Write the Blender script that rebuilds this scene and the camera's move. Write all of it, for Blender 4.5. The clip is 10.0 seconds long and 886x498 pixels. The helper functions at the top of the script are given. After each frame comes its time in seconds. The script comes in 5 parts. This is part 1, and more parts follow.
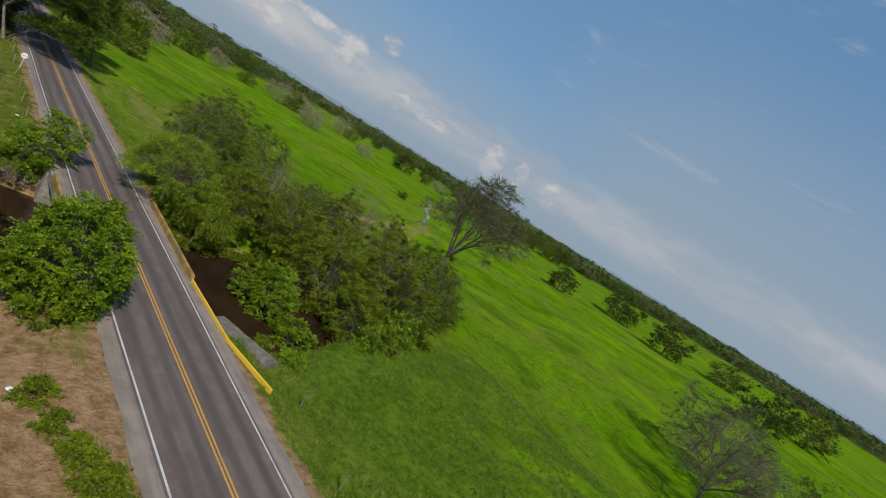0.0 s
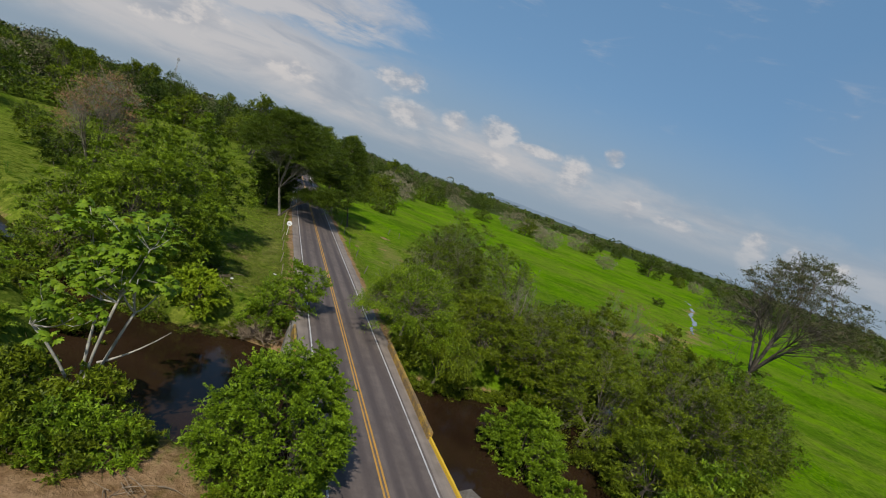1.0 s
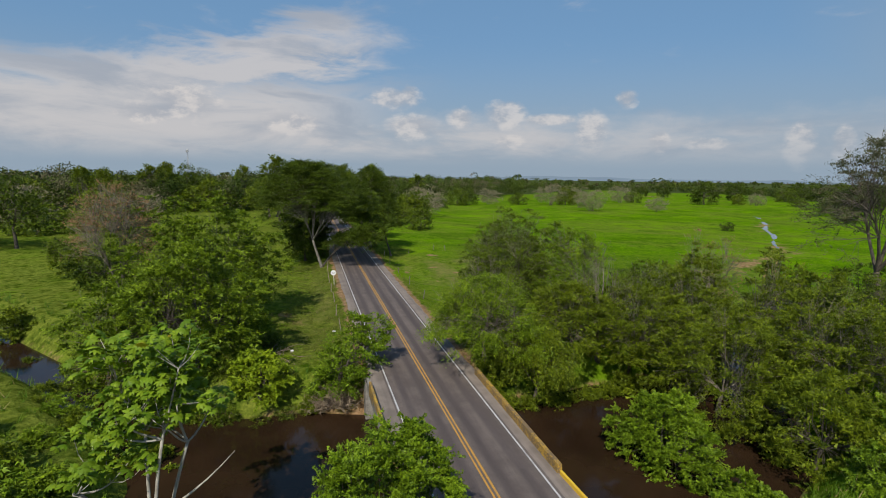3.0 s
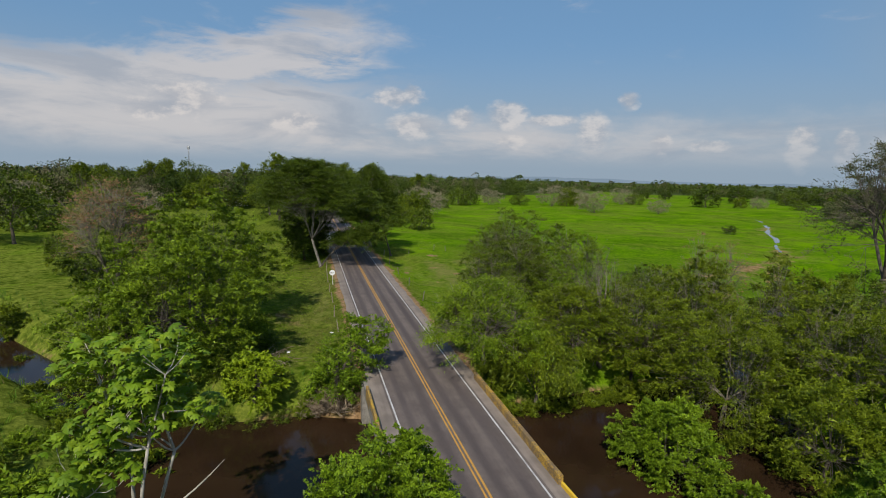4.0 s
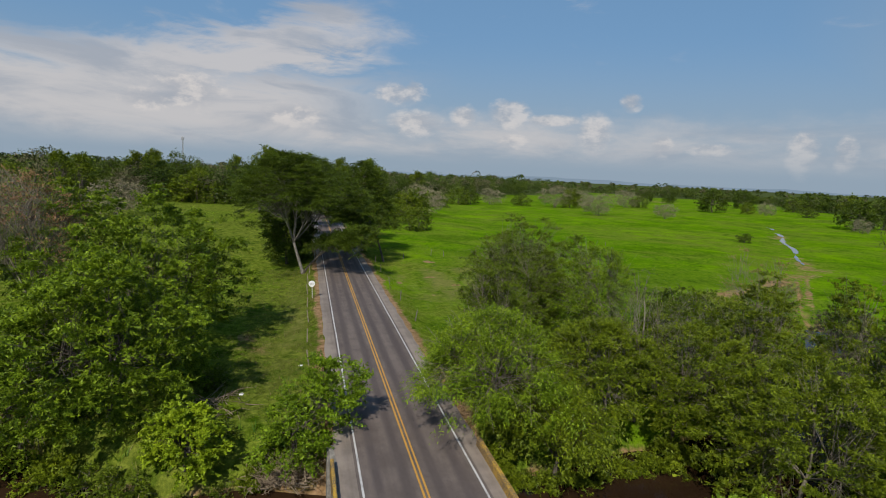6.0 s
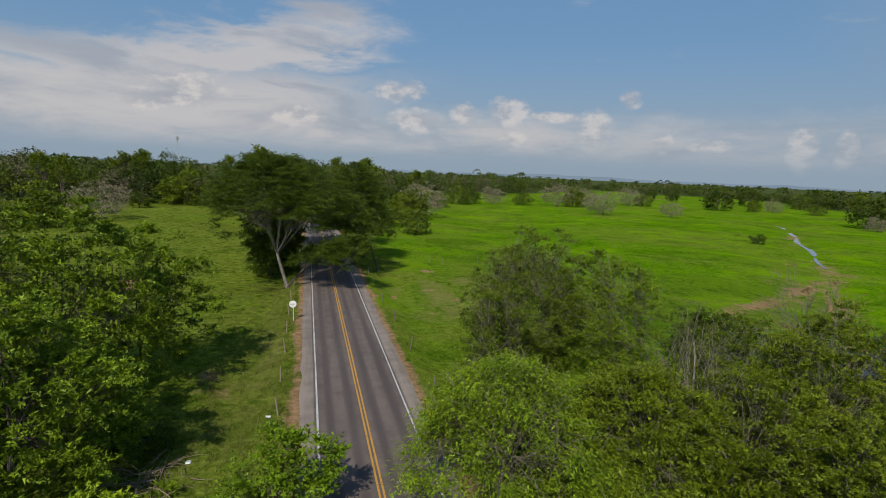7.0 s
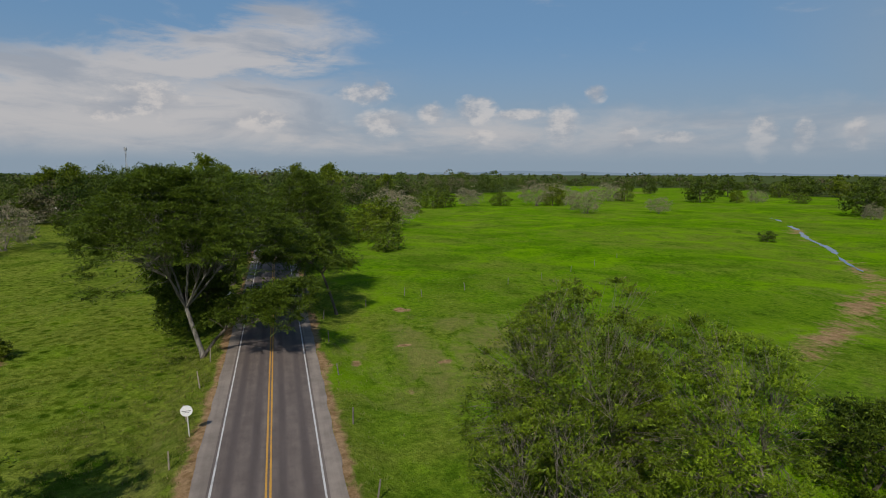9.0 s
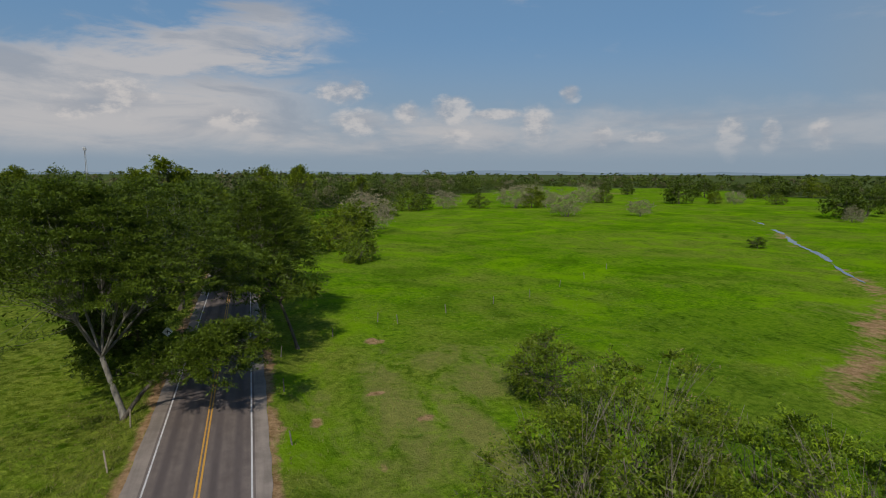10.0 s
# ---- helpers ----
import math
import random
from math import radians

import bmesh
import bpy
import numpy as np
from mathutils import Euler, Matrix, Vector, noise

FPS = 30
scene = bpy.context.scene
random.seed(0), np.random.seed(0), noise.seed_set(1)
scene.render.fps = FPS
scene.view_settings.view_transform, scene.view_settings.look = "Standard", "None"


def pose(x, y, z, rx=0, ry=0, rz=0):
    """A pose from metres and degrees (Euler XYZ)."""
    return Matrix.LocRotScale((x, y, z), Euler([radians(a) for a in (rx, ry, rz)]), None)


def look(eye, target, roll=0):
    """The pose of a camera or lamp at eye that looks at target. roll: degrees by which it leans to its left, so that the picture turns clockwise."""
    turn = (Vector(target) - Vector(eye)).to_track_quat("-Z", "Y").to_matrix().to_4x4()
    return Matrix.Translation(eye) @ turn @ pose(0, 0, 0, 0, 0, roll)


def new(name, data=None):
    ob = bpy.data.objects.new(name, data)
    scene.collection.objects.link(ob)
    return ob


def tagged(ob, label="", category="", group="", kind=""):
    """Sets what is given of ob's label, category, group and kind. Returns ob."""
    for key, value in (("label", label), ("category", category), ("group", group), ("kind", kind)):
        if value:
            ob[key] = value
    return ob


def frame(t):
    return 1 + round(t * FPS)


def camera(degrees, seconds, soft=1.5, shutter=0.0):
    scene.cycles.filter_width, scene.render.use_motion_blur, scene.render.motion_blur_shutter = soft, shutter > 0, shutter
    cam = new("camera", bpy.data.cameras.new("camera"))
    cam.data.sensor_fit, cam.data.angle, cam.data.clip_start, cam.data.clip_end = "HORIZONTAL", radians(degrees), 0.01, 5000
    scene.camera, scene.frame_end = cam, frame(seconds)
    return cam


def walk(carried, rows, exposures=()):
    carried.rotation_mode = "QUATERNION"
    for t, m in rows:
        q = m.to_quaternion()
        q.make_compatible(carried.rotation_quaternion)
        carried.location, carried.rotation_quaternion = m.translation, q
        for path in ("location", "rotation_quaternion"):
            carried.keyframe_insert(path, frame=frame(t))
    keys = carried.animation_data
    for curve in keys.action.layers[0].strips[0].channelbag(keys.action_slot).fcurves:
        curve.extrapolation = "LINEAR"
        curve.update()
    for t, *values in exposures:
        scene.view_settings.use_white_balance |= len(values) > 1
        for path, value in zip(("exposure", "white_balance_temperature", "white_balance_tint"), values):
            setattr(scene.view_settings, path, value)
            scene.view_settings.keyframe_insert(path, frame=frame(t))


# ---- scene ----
cam = camera(78.0, 10.0, 1.0)
PATH = [
    (0, (-18.2, -23.75, 21), (-16.755, -22.400, 20.748), 31.6),
    (0.5, (-14.3, -18.46, 19.27), (-13.260, -16.767, 19.041), 28.6),
    (1, (-11.09, -11.96, 18.03), (-10.448, -10.081, 17.789), 19.7),
    (1.5, (-10.45, -9.45, 17.71), (-9.936, -7.533, 17.459), 7.1),
    (2, (-10.25, -7.5, 17.83), (-9.775, -5.575, 17.571), -2.5),
    (2.5, (-10.16, -6.44, 17.9), (-9.675, -4.518, 17.640), -0.5),
    (4, (-9.85, -5.1, 17.98), (-9.370, -3.178, 17.716), 1.4),
    (4.5, (-9.28, -3.26, 18.05), (-8.801, -1.336, 17.785), 1.95),
    (5, (-8.65, -0.45, 18.15), (-8.168, 1.472, 17.880), 2.5),
    (5.5, (-7.9, 2.95, 18.2), (-7.415, 4.871, 17.925), 2.7),
    (5.7, (-7.55, 4.45, 18.12), (-7.064, 6.371, 17.848), 2.8),
    (6.8, (-4.75, 13.7, 18.75), (-4.268, 15.620, 18.472), 2.5),
    (7, (-4.4, 15.95, 18.95), (-3.916, 17.870, 18.670), 2.4),
    (7.5, (-3.1, 22, 19.25), (-2.612, 23.918, 18.970), 0.9),
    (8, (-1.85, 28.17, 19.45), (-1.358, 30.088, 19.170), 1.1),
    (8.5, (-0.3, 34.45, 19.75), (0.224, 36.360, 19.476), 0.5),
    (9, (1.25, 40.55, 20.1), (1.824, 42.445, 19.822), 0.1),
    (9.5, (2.75, 45.99, 20.8), (3.370, 47.870, 20.520), -0.4),
    (10, (4.3, 51.47, 21.5), (4.955, 53.338, 21.220), 0.1),
]
walk(cam, [(t, look(eye, target, roll)) for t, eye, target, roll in PATH],
     [(0, -0.34), (0.5, -0.40), (1.0, -0.36), (2.5, -0.28), (5, -0.27), (7.5, -0.40), (10, -0.50)])

# ---- world, sun, exposure ----
SUN_EL, SHADOW_AZ = radians(43), radians(28)
sun_data = bpy.data.lights.new("sun", "SUN")
sun_data.energy, sun_data.angle, sun_data.color = 5.0, radians(0.6), (1.0, 0.94, 0.82)
sun = new("sun", sun_data)
sun.matrix_basis = look((0, 0, 80), (math.sin(SHADOW_AZ) * math.cos(SUN_EL), math.cos(SHADOW_AZ) * math.cos(SUN_EL), 80 - math.sin(SUN_EL)))


def nodes_of(owner):
    owner.use_nodes = True
    tree = owner.node_tree
    tree.nodes.clear()
    return tree


class Graph:
    """Short hand for shader nodes."""

    def __init__(self, tree):
        self.tree = tree

    def node(self, kind, **props):
        n = self.tree.nodes.new(kind)
        for key, value in props.items():
            if key == "blend_type":
                n.blend_type = value
            elif key == "operation":
                n.operation = value
            elif key == "data_type":
                n.data_type = value
            elif key == "sky_type":
                n.sky_type = value
            elif key == "noise_dimensions":
                n.noise_dimensions = value
        return n

    def put(self, socket, value):
        if isinstance(value, bpy.types.NodeSocket):
            self.tree.links.new(value, socket)
        elif isinstance(value, (tuple, list)) and len(value) == 3 and socket.type == "RGBA":
            socket.default_value = (*value, 1)
        else:
            socket.default_value = value

    def math(self, op, a, b=0.0, c=0.0, clamp=False):
        n = self.node("ShaderNodeMath", operation=op)
        n.use_clamp = clamp
        for s, v in zip(n.inputs, (a, b, c)):
            self.put(s, v)
        return n.outputs[0]

    def mix(self, fac, a, b, blend="MIX"):
        n = self.node("ShaderNodeMix", data_type="RGBA", blend_type=blend)
        self.put(n.inputs[0], fac), self.put(n.inputs[6], a), self.put(n.inputs[7], b)
        return n.outputs[2]

    def ramp(self, value, lo, hi, a=0.0, b=1.0, smooth=True):
        n = self.node("ShaderNodeMapRange")
        n.interpolation_type = "SMOOTHSTEP" if smooth else "LINEAR"
        for s, v in zip(n.inputs, (value, lo, hi, a, b)):
            self.put(s, v)
        return n.outputs[0]

    def noise(self, vector, scale, detail=4.0, rough=0.55, distort=0.0):
        n = self.node("ShaderNodeTexNoise")
        self.put(n.inputs["Vector"], vector)
        for key, v in (("Scale", scale), ("Detail", detail), ("Roughness", rough), ("Distortion", distort)):
            n.inputs[key].default_value = v
        return n.outputs[0]

    def stretch(self, vector, scale):
        n = self.node("ShaderNodeMapping")
        self.put(n.inputs[0], vector)
        n.inputs["Scale"].default_value = scale
        return n.outputs[0]

    def split(self, vector):
        n = self.node("ShaderNodeSeparateXYZ")
        self.put(n.inputs[0], vector)
        return n.outputs

    def join(self, x, y, z):
        n = self.node("ShaderNodeCombineXYZ")
        for s, v in zip(n.inputs, (x, y, z)):
            self.put(s, v)
        return n.outputs[0]


def make_world():
    world = bpy.data.worlds.new("sky")
    scene.world = world
    g = Graph(nodes_of(world))
    sky = g.node("ShaderNodeTexSky", sky_type="NISHITA")
    sky.sun_disc, sky.sun_elevation, sky.sun_rotation = False, SUN_EL, math.pi + SHADOW_AZ
    sky.air_density, sky.dust_density, sky.ozone_density = 1.0, 1.6, 1.6
    coord = g.node("ShaderNodeTexCoord").outputs["Generated"]
    x, y, z = g.split(coord)
    az = g.math("MULTIPLY", g.math("ARCTAN2", x, y), 57.2958)
    el = g.math("MULTIPLY", g.math("ARCSINE", z), 57.2958)
    wide = g.join(g.math("MULTIPLY", az, 0.02), g.math("MULTIPLY", el, 0.075), 0.0)
    fine = g.noise(wide, 5.0, 8, 0.6, 0.3)
    puff = g.noise(g.join(g.math("MULTIPLY", az, 0.09), g.math("MULTIPLY", el, 0.15), 3.0), 4.0, 8, 0.62)
    # single heaps: azimuth, elevation, half width, half height
    heaps = CLOUDS
    cover = None
    for a, e, w, h in heaps:
        da = g.math("DIVIDE", g.math("SUBTRACT", az, a), w)
        up = g.math("SUBTRACT", el, e)
        de = g.math("ADD", g.math("DIVIDE", g.math("MAXIMUM", up, 0.0), h), g.math("DIVIDE", g.math("MINIMUM", up, 0.0), h * 1.15))
        r = g.math("ADD", g.math("MULTIPLY", da, da), g.math("MULTIPLY", de, de))
        m = g.math("SUBTRACT", 1.0, r)
        cover = m if cover is None else g.math("MAXIMUM", cover, m)
    heap = g.ramp(g.math("ADD", g.math("MAXIMUM", cover, -1.2), g.math("MULTIPLY", g.math("SUBTRACT", puff, 0.5), 2.5)), -0.1, 0.95)
    heap = g.math("MULTIPLY", heap, g.ramp(el, 1.2, 5.2, 0.25, 1.0))
    # the bank along the horizon, and the broad veil that climbs to the west
    bank = g.math("MULTIPLY", g.ramp(el, 0.8, 3.2), g.ramp(g.math("ADD", el, g.math("MULTIPLY", puff, 3.0)), 8.6, 5.6))
    bank = g.math("MULTIPLY", bank, g.ramp(fine, 0.34, 0.60, 0.4, 1.0))
    bank = g.math("MULTIPLY", bank, g.ramp(az, 50.0, 14.0, 0.55, 0.95))
    streak = g.noise(g.join(g.math("MULTIPLY", az, 0.013), g.math("MULTIPLY", el, 0.05), 7.0), 7.0, 9, 0.6, 0.5)
    edge = g.math("ADD", el, g.math("MULTIPLY", g.math("SUBTRACT", streak, 0.5), 9.0))
    low_veil = g.math("MULTIPLY", g.ramp(edge, 10.5, 7.5), g.ramp(g.math("ADD", az, g.math("MULTIPLY", streak, 10.0)), 20.0, 2.0))
    low_veil = g.math("MULTIPLY", low_veil, g.ramp(el, 1.0, 4.0))
    # the anvil: a slanting sheet from the west up to the north
    tilt = g.math("SUBTRACT", el, g.math("ADD", 12.0, g.math("MULTIPLY", az, 0.22)))
    tilt = g.math("ADD", tilt, g.math("MULTIPLY", g.math("SUBTRACT", streak, 0.5), 10.0))
    anvil = g.math("MULTIPLY", g.ramp(g.math("ABSOLUTE", tilt), 3.4, 1.0), g.math("MULTIPLY", g.ramp(g.math("ADD", az, g.math("MULTIPLY", g.math("SUBTRACT", fine, 0.5), 22.0)), 11.0, 1.0), g.ramp(az, -40.0, -12.0)))
    wisps = g.math("MULTIPLY", g.ramp(streak, 0.56, 0.80, 0.0, 0.5), g.ramp(el, 8.0, 15.0))
    soft = g.math("MAXIMUM", g.math("MAXIMUM", bank, low_veil), g.math("MAXIMUM", anvil, wisps))
    haze = g.ramp(el, 14.0, 0.0, 0.06, 0.92)
    haze = g.math("MAXIMUM", haze, g.math("MULTIPLY", g.ramp(el, 30.0, 2.0, 0.0, 0.95), g.ramp(az, 38.0, 66.0)))
    base_sky = g.mix(haze, g.mix(0.6, sky.outputs[0], g.mix(g.ramp(el, 24.0, 60.0), (1.6, 3.8, 6.85), (0.9, 2.3, 4.9))), HAZE)
    shade = g.mix(g.ramp(puff, 0.40, 0.62), CLOUD_LOW, CLOUD_TOP)
    white = g.mix(g.ramp(streak, 0.33, 0.60), CLOUD_LOW, (6.95, 6.65, 6.6))
    veiled = g.mix(g.math("MULTIPLY", soft, 0.84), base_sky, white)
    colour = g.mix(g.math("MULTIPLY", heap, 0.7), veiled, shade)
    back = g.node("ShaderNodeBackground")
    g.put(back.inputs[0], colour)
    back.inputs[1].default_value = 0.103
    out = g.node("ShaderNodeOutputWorld")
    g.put(out.inputs[0], back.outputs[0])


HAZE, CLOUD_LOW, CLOUD_TOP = (3.5, 4.4, 5.35), (4.6, 4.85, 5.4), (8.2, 7.7, 7.4)
CLOUDS = [(9.1, 7.8, 3.1, 1.1), (10.4, 8.2, 1.2, 1.1), (20.3, 6.4, 2.4, 1.6), (15.7, 6.0, 1.5, 1.1), (32.0, 7.7, 1.2, 1.0), (24.6, 5.8, 3.2, 0.6), (28.8, 4.6, 1.8, 2.2), (35.1, 3.6, 1.2, 1.2), (39.3, 3.4, 2.1, 0.6),
          (46.7, 3.3, 1.4, 2.0), (-10.7, 6.6, 3.4, 1.8), (10.8, 5.0, 3.0, 1.4), (20.7, 3.6, 1.8, 0.8), (49.7, 3.2, 1.0, 1.6), (53.5, 3.2, 1.0, 1.4), (-1.5, 5.2, 3.8, 1.1), (-14, 5.4, 3.0, 1.0)]
make_world()


# ---- materials ----
def material(name):
    m = bpy.data.materials.new(name)
    g = Graph(nodes_of(m))
    out = g.node("ShaderNodeOutputMaterial")
    p = g.node("ShaderNodeBsdfPrincipled")
    g.put(out.inputs[0], p.outputs[0])
    return m, g, p, out


def bump(g, p, height, strength=0.4, distance=0.05):
    n = g.node("ShaderNodeBump")
    n.inputs["Strength"].default_value, n.inputs["Distance"].default_value = strength, distance
    g.put(n.inputs["Height"], height)
    g.put(p.inputs["Normal"], n.outputs[0])


def place(g):
    return g.node("ShaderNodeNewGeometry").outputs["Position"]


def leaf_material(name, dark, light, dry=None, dry_share=0.0, gloss=0.52):
    """Foliage: every leaf its own tone, with large lighter and darker drifts, light shining through."""
    m, g, p, out = material(name)
    rnd = g.node("ShaderNodeNewGeometry").outputs["Random Per Island"]
    drift = g.noise(place(g), 0.35, 3, 0.6)
    spray = g.noise(place(g), 1.1, 3, 0.6)
    tone = g.math("ADD", g.math("MULTIPLY", g.math("POWER", rnd, 1.7), 0.62), g.math("MULTIPLY", g.ramp(drift, 0.35, 0.65), 0.22))
    tone = g.math("ADD", tone, g.ramp(spray, 0.38, 0.62, 0.0, 0.26))
    colour = g.mix(tone, dark, light)
    if dry:
        other = g.math("FRACT", g.math("MULTIPLY", rnd, 37.3))
        colour = g.mix(g.ramp(other, 1.0 - dry_share, 1.0 - dry_share + 0.02), colour, dry)
    p.inputs["Roughness"].default_value = gloss
    p.inputs["Specular IOR Level"].default_value = 0.16
    g.put(p.inputs["Base Color"], colour)
    thin = g.node("ShaderNodeBsdfTranslucent")
    g.put(thin.inputs[0], g.mix(0.55, colour, (0.16, 0.26, 0.02)))
    blend = g.node("ShaderNodeMixShader")
    blend.inputs[0].default_value = 0.09
    g.put(blend.inputs[1], p.outputs[0]), g.put(blend.inputs[2], thin.outputs[0])
    g.put(out.inputs[0], blend.outputs[0])
    return m


def bark_material(name, dark, light, scale=6.0):
    m, g, p, out = material(name)
    v = g.stretch(place(g), (1, 1, 0.35))
    n = g.noise(v, scale, 6, 0.65)
    big = g.noise(place(g), 0.8, 3)
    g.put(p.inputs["Base Color"], g.mix(g.ramp(g.math("ADD", g.math("MULTIPLY", n, 0.7), g.math("MULTIPLY", big, 0.3)), 0.35, 0.65), dark, light))
    p.inputs["Roughness"].default_value = 0.85
    bump(g, p, n, 0.6, 0.03)
    return m


LEAF = leaf_material("leaf_green", (0.018, 0.035, 0.002), (0.206, 0.266, 0.011))
LEAF_WARM = leaf_material("leaf_warm_green", (0.022, 0.048, 0.003), (0.240, 0.345, 0.014))
LEAF_BRIGHT = leaf_material("leaf_bright", (0.026, 0.056, 0.002), (0.225, 0.345, 0.014))
LEAF_LIME = leaf_material("leaf_lime", (0.037, 0.072, 0.003), (0.250, 0.360, 0.014))
LEAF_FRESH = leaf_material("leaf_fresh_lime", (0.100, 0.165, 0.006), (0.330, 0.430, 0.016))
LEAF_DARK = leaf_material("leaf_dark", (0.011, 0.022, 0.002), (0.112, 0.165, 0.010))
LEAF_OLIVE = leaf_material("leaf_olive", (0.013, 0.026, 0.002), (0.170, 0.240, 0.012), (0.20, 0.17, 0.08), 0.03)
LEAF_SPARSE = leaf_material("leaf_sparse", (0.038, 0.052, 0.014), (0.105, 0.120, 0.036), (0.14, 0.11, 0.075), 0.3)
LEAF_BROWN = leaf_material("leaf_brown", (0.175, 0.092, 0.050), (0.370, 0.205, 0.118), (0.12, 0.17, 0.02), 0.34)
LEAF_GREY = leaf_material("twig_grey", (0.165, 0.138, 0.092), (0.350, 0.305, 0.205), (0.10, 0.14, 0.03), 0.12)
BARK = bark_material("bark", (0.036, 0.029, 0.021), (0.12, 0.10, 0.078))
BARK_WHITE = bark_material("bark_white", (0.20, 0.185, 0.15), (0.45, 0.425, 0.37), 4.0)
BARK_TWIG = bark_material("bark_twig", (0.055, 0.047, 0.034), (0.225, 0.195, 0.145), 4.0)
BARK_PALE = bark_material("bark_pale", (0.085, 0.076, 0.064), (0.215, 0.198, 0.17), 4.0)


def ground_material():
    m, g, p, out = material("pasture")
    pos = place(g)
    x, y, z = g.split(pos)
    big = g.noise(pos, 0.018, 5, 0.6, 0.4)
    mid = g.noise(pos, 0.12, 5, 0.62)
    small = g.noise(pos, 1.3, 6, 0.7)
    tuft = g.noise(pos, 4.0, 5, 0.75)
    lush = g.mix(g.ramp(small, 0.3, 0.7), (0.058, 0.160, 0.001), (0.160, 0.312, 0.003))
    dull = g.mix(g.ramp(small, 0.3, 0.7), (0.118, 0.150, 0.018), (0.246, 0.288, 0.042))
    soil = g.mix(g.ramp(small, 0.3, 0.7), (0.205, 0.115, 0.058), (0.420, 0.262, 0.155))
    # lusher to the east of the road and in the wet hollows
    wet = g.math("ADD", g.ramp(x, -4.0, 26.0, -0.35, 0.45), g.ramp(big, 0.35, 0.65, 0.0, 0.5))
    wet = g.math("ADD", wet, g.ramp(mid, 0.3, 0.7, -0.3, 0.3), clamp=True)
    colour = g.mix(wet, dull, lush)
    straw = g.math("MULTIPLY", g.ramp(mid, 0.56, 0.74), g.ramp(big, 0.4, 0.6, 0.75, 0.15))
    colour = g.mix(straw, colour, (0.20, 0.175, 0.055))
    fleck = g.noise(g.stretch(pos, (1.0, 0.6, 1.0)), 0.45, 6, 0.7, 0.8)
    colour = g.mix(g.ramp(fleck, 0.55, 0.72, 0.0, 0.55), colour, (0.145, 0.280, 0.003))
    colour = g.mix(g.ramp(fleck, 0.47, 0.32, 0.0, 0.6), colour, (0.030, 0.075, 0.003))
    colour = g.mix(g.math("MULTIPLY", g.ramp(tuft, 0.60, 0.42), 0.32), colour, (0.022, 0.05, 0.008))
    # tussocks on the drier side, straw-coloured drifts by the fence
    tuss = g.node("ShaderNodeTexVoronoi")
    g.put(tuss.inputs["Vector"], g.mix(0.35, pos, g.stretch(g.join(small, mid, 0.0), (3.0, 3.0, 0.0))))
    tuss.inputs["Scale"].default_value = 0.8
    tufts = g.math("MULTIPLY", g.ramp(tuss.outputs["Distance"], 0.42, 0.12), g.ramp(x, 10.0, -6.0, 0.15, 1.0))
    colour = g.mix(g.math("MULTIPLY", tufts, g.ramp(mid, 0.35, 0.6, 0.2, 1.0)), colour, (0.030, 0.062, 0.004))
    clod = g.noise(pos, 0.85, 4, 0.6, 0.6)
    colour = g.mix(g.math("MULTIPLY", g.ramp(clod, 0.50, 0.60), g.ramp(x, 8.0, -5.0, 0.10, 0.62)), colour, (0.044, 0.070, 0.005))
    broad = g.noise(pos, 0.045, 4, 0.65, 1.2)
    colour = g.mix(g.math("MULTIPLY", g.ramp(broad, 0.50, 0.66, 0.0, 0.7), g.ramp(x, -8.0, 10.0, 0.25, 1.0)), colour, (0.150, 0.285, 0.003))
    colour = g.mix(g.ramp(broad, 0.48, 0.34, 0.0, 0.45), colour, (0.036, 0.088, 0.003))
    dry = g.node("ShaderNodeAttribute")
    dry.attribute_name = "dry"
    dryness = g.ramp(g.math("ADD", dry.outputs["Fac"], g.math("MULTIPLY", g.math("SUBTRACT", fleck, 0.5), 1.6)), 0.3, 0.9, 0.0, 0.75)
    colour = g.mix(dryness, colour, g.mix(small, (0.13, 0.125, 0.035), (0.27, 0.245, 0.085)))
    rank = g.node("ShaderNodeAttribute")
    rank.attribute_name = "rank"
    coarse = g.ramp(g.math("ADD", rank.outputs["Fac"], g.math("MULTIPLY", g.math("SUBTRACT", mid, 0.5), 1.2)), 0.25, 0.85, 0.0, 0.65)
    colour = g.mix(coarse, colour, g.mix(g.ramp(g.math("ADD", g.math("MULTIPLY", small, 0.5), g.math("MULTIPLY", fleck, 0.5)), 0.35, 0.62), (0.030, 0.078, 0.004), (0.120, 0.190, 0.014)))
    wood = g.node("ShaderNodeAttribute")
    wood.attribute_name = "wood"
    colour = g.mix(g.ramp(wood.outputs["Fac"], 0.3, 0.7), colour, g.mix(small, (0.040, 0.060, 0.018), (0.085, 0.108, 0.040)))
    # bare earth: where the painted weight says so
    at = g.node("ShaderNodeAttribute")
    at.attribute_name = "bare"
    ragged = g.math("ADD", g.math("MULTIPLY", g.math("SUBTRACT", mid, 0.5), 0.9), g.math("MULTIPLY", g.math("SUBTRACT", fleck, 0.5), 1.1))
    bare = g.ramp(g.math("ADD", at.outputs["Fac"], ragged), 0.36, 0.66, 0.0, 0.9)
    colour = g.mix(bare, colour, soil)
    g.put(p.inputs["Base Color"], colour)
    p.inputs["Roughness"].default_value = 0.9
    p.inputs["Specular IOR Level"].default_value = 0.0
    bump(g, p, g.math("ADD", small, g.math("MULTIPLY", tuft, 0.5)), 0.9, 0.35)
    return m


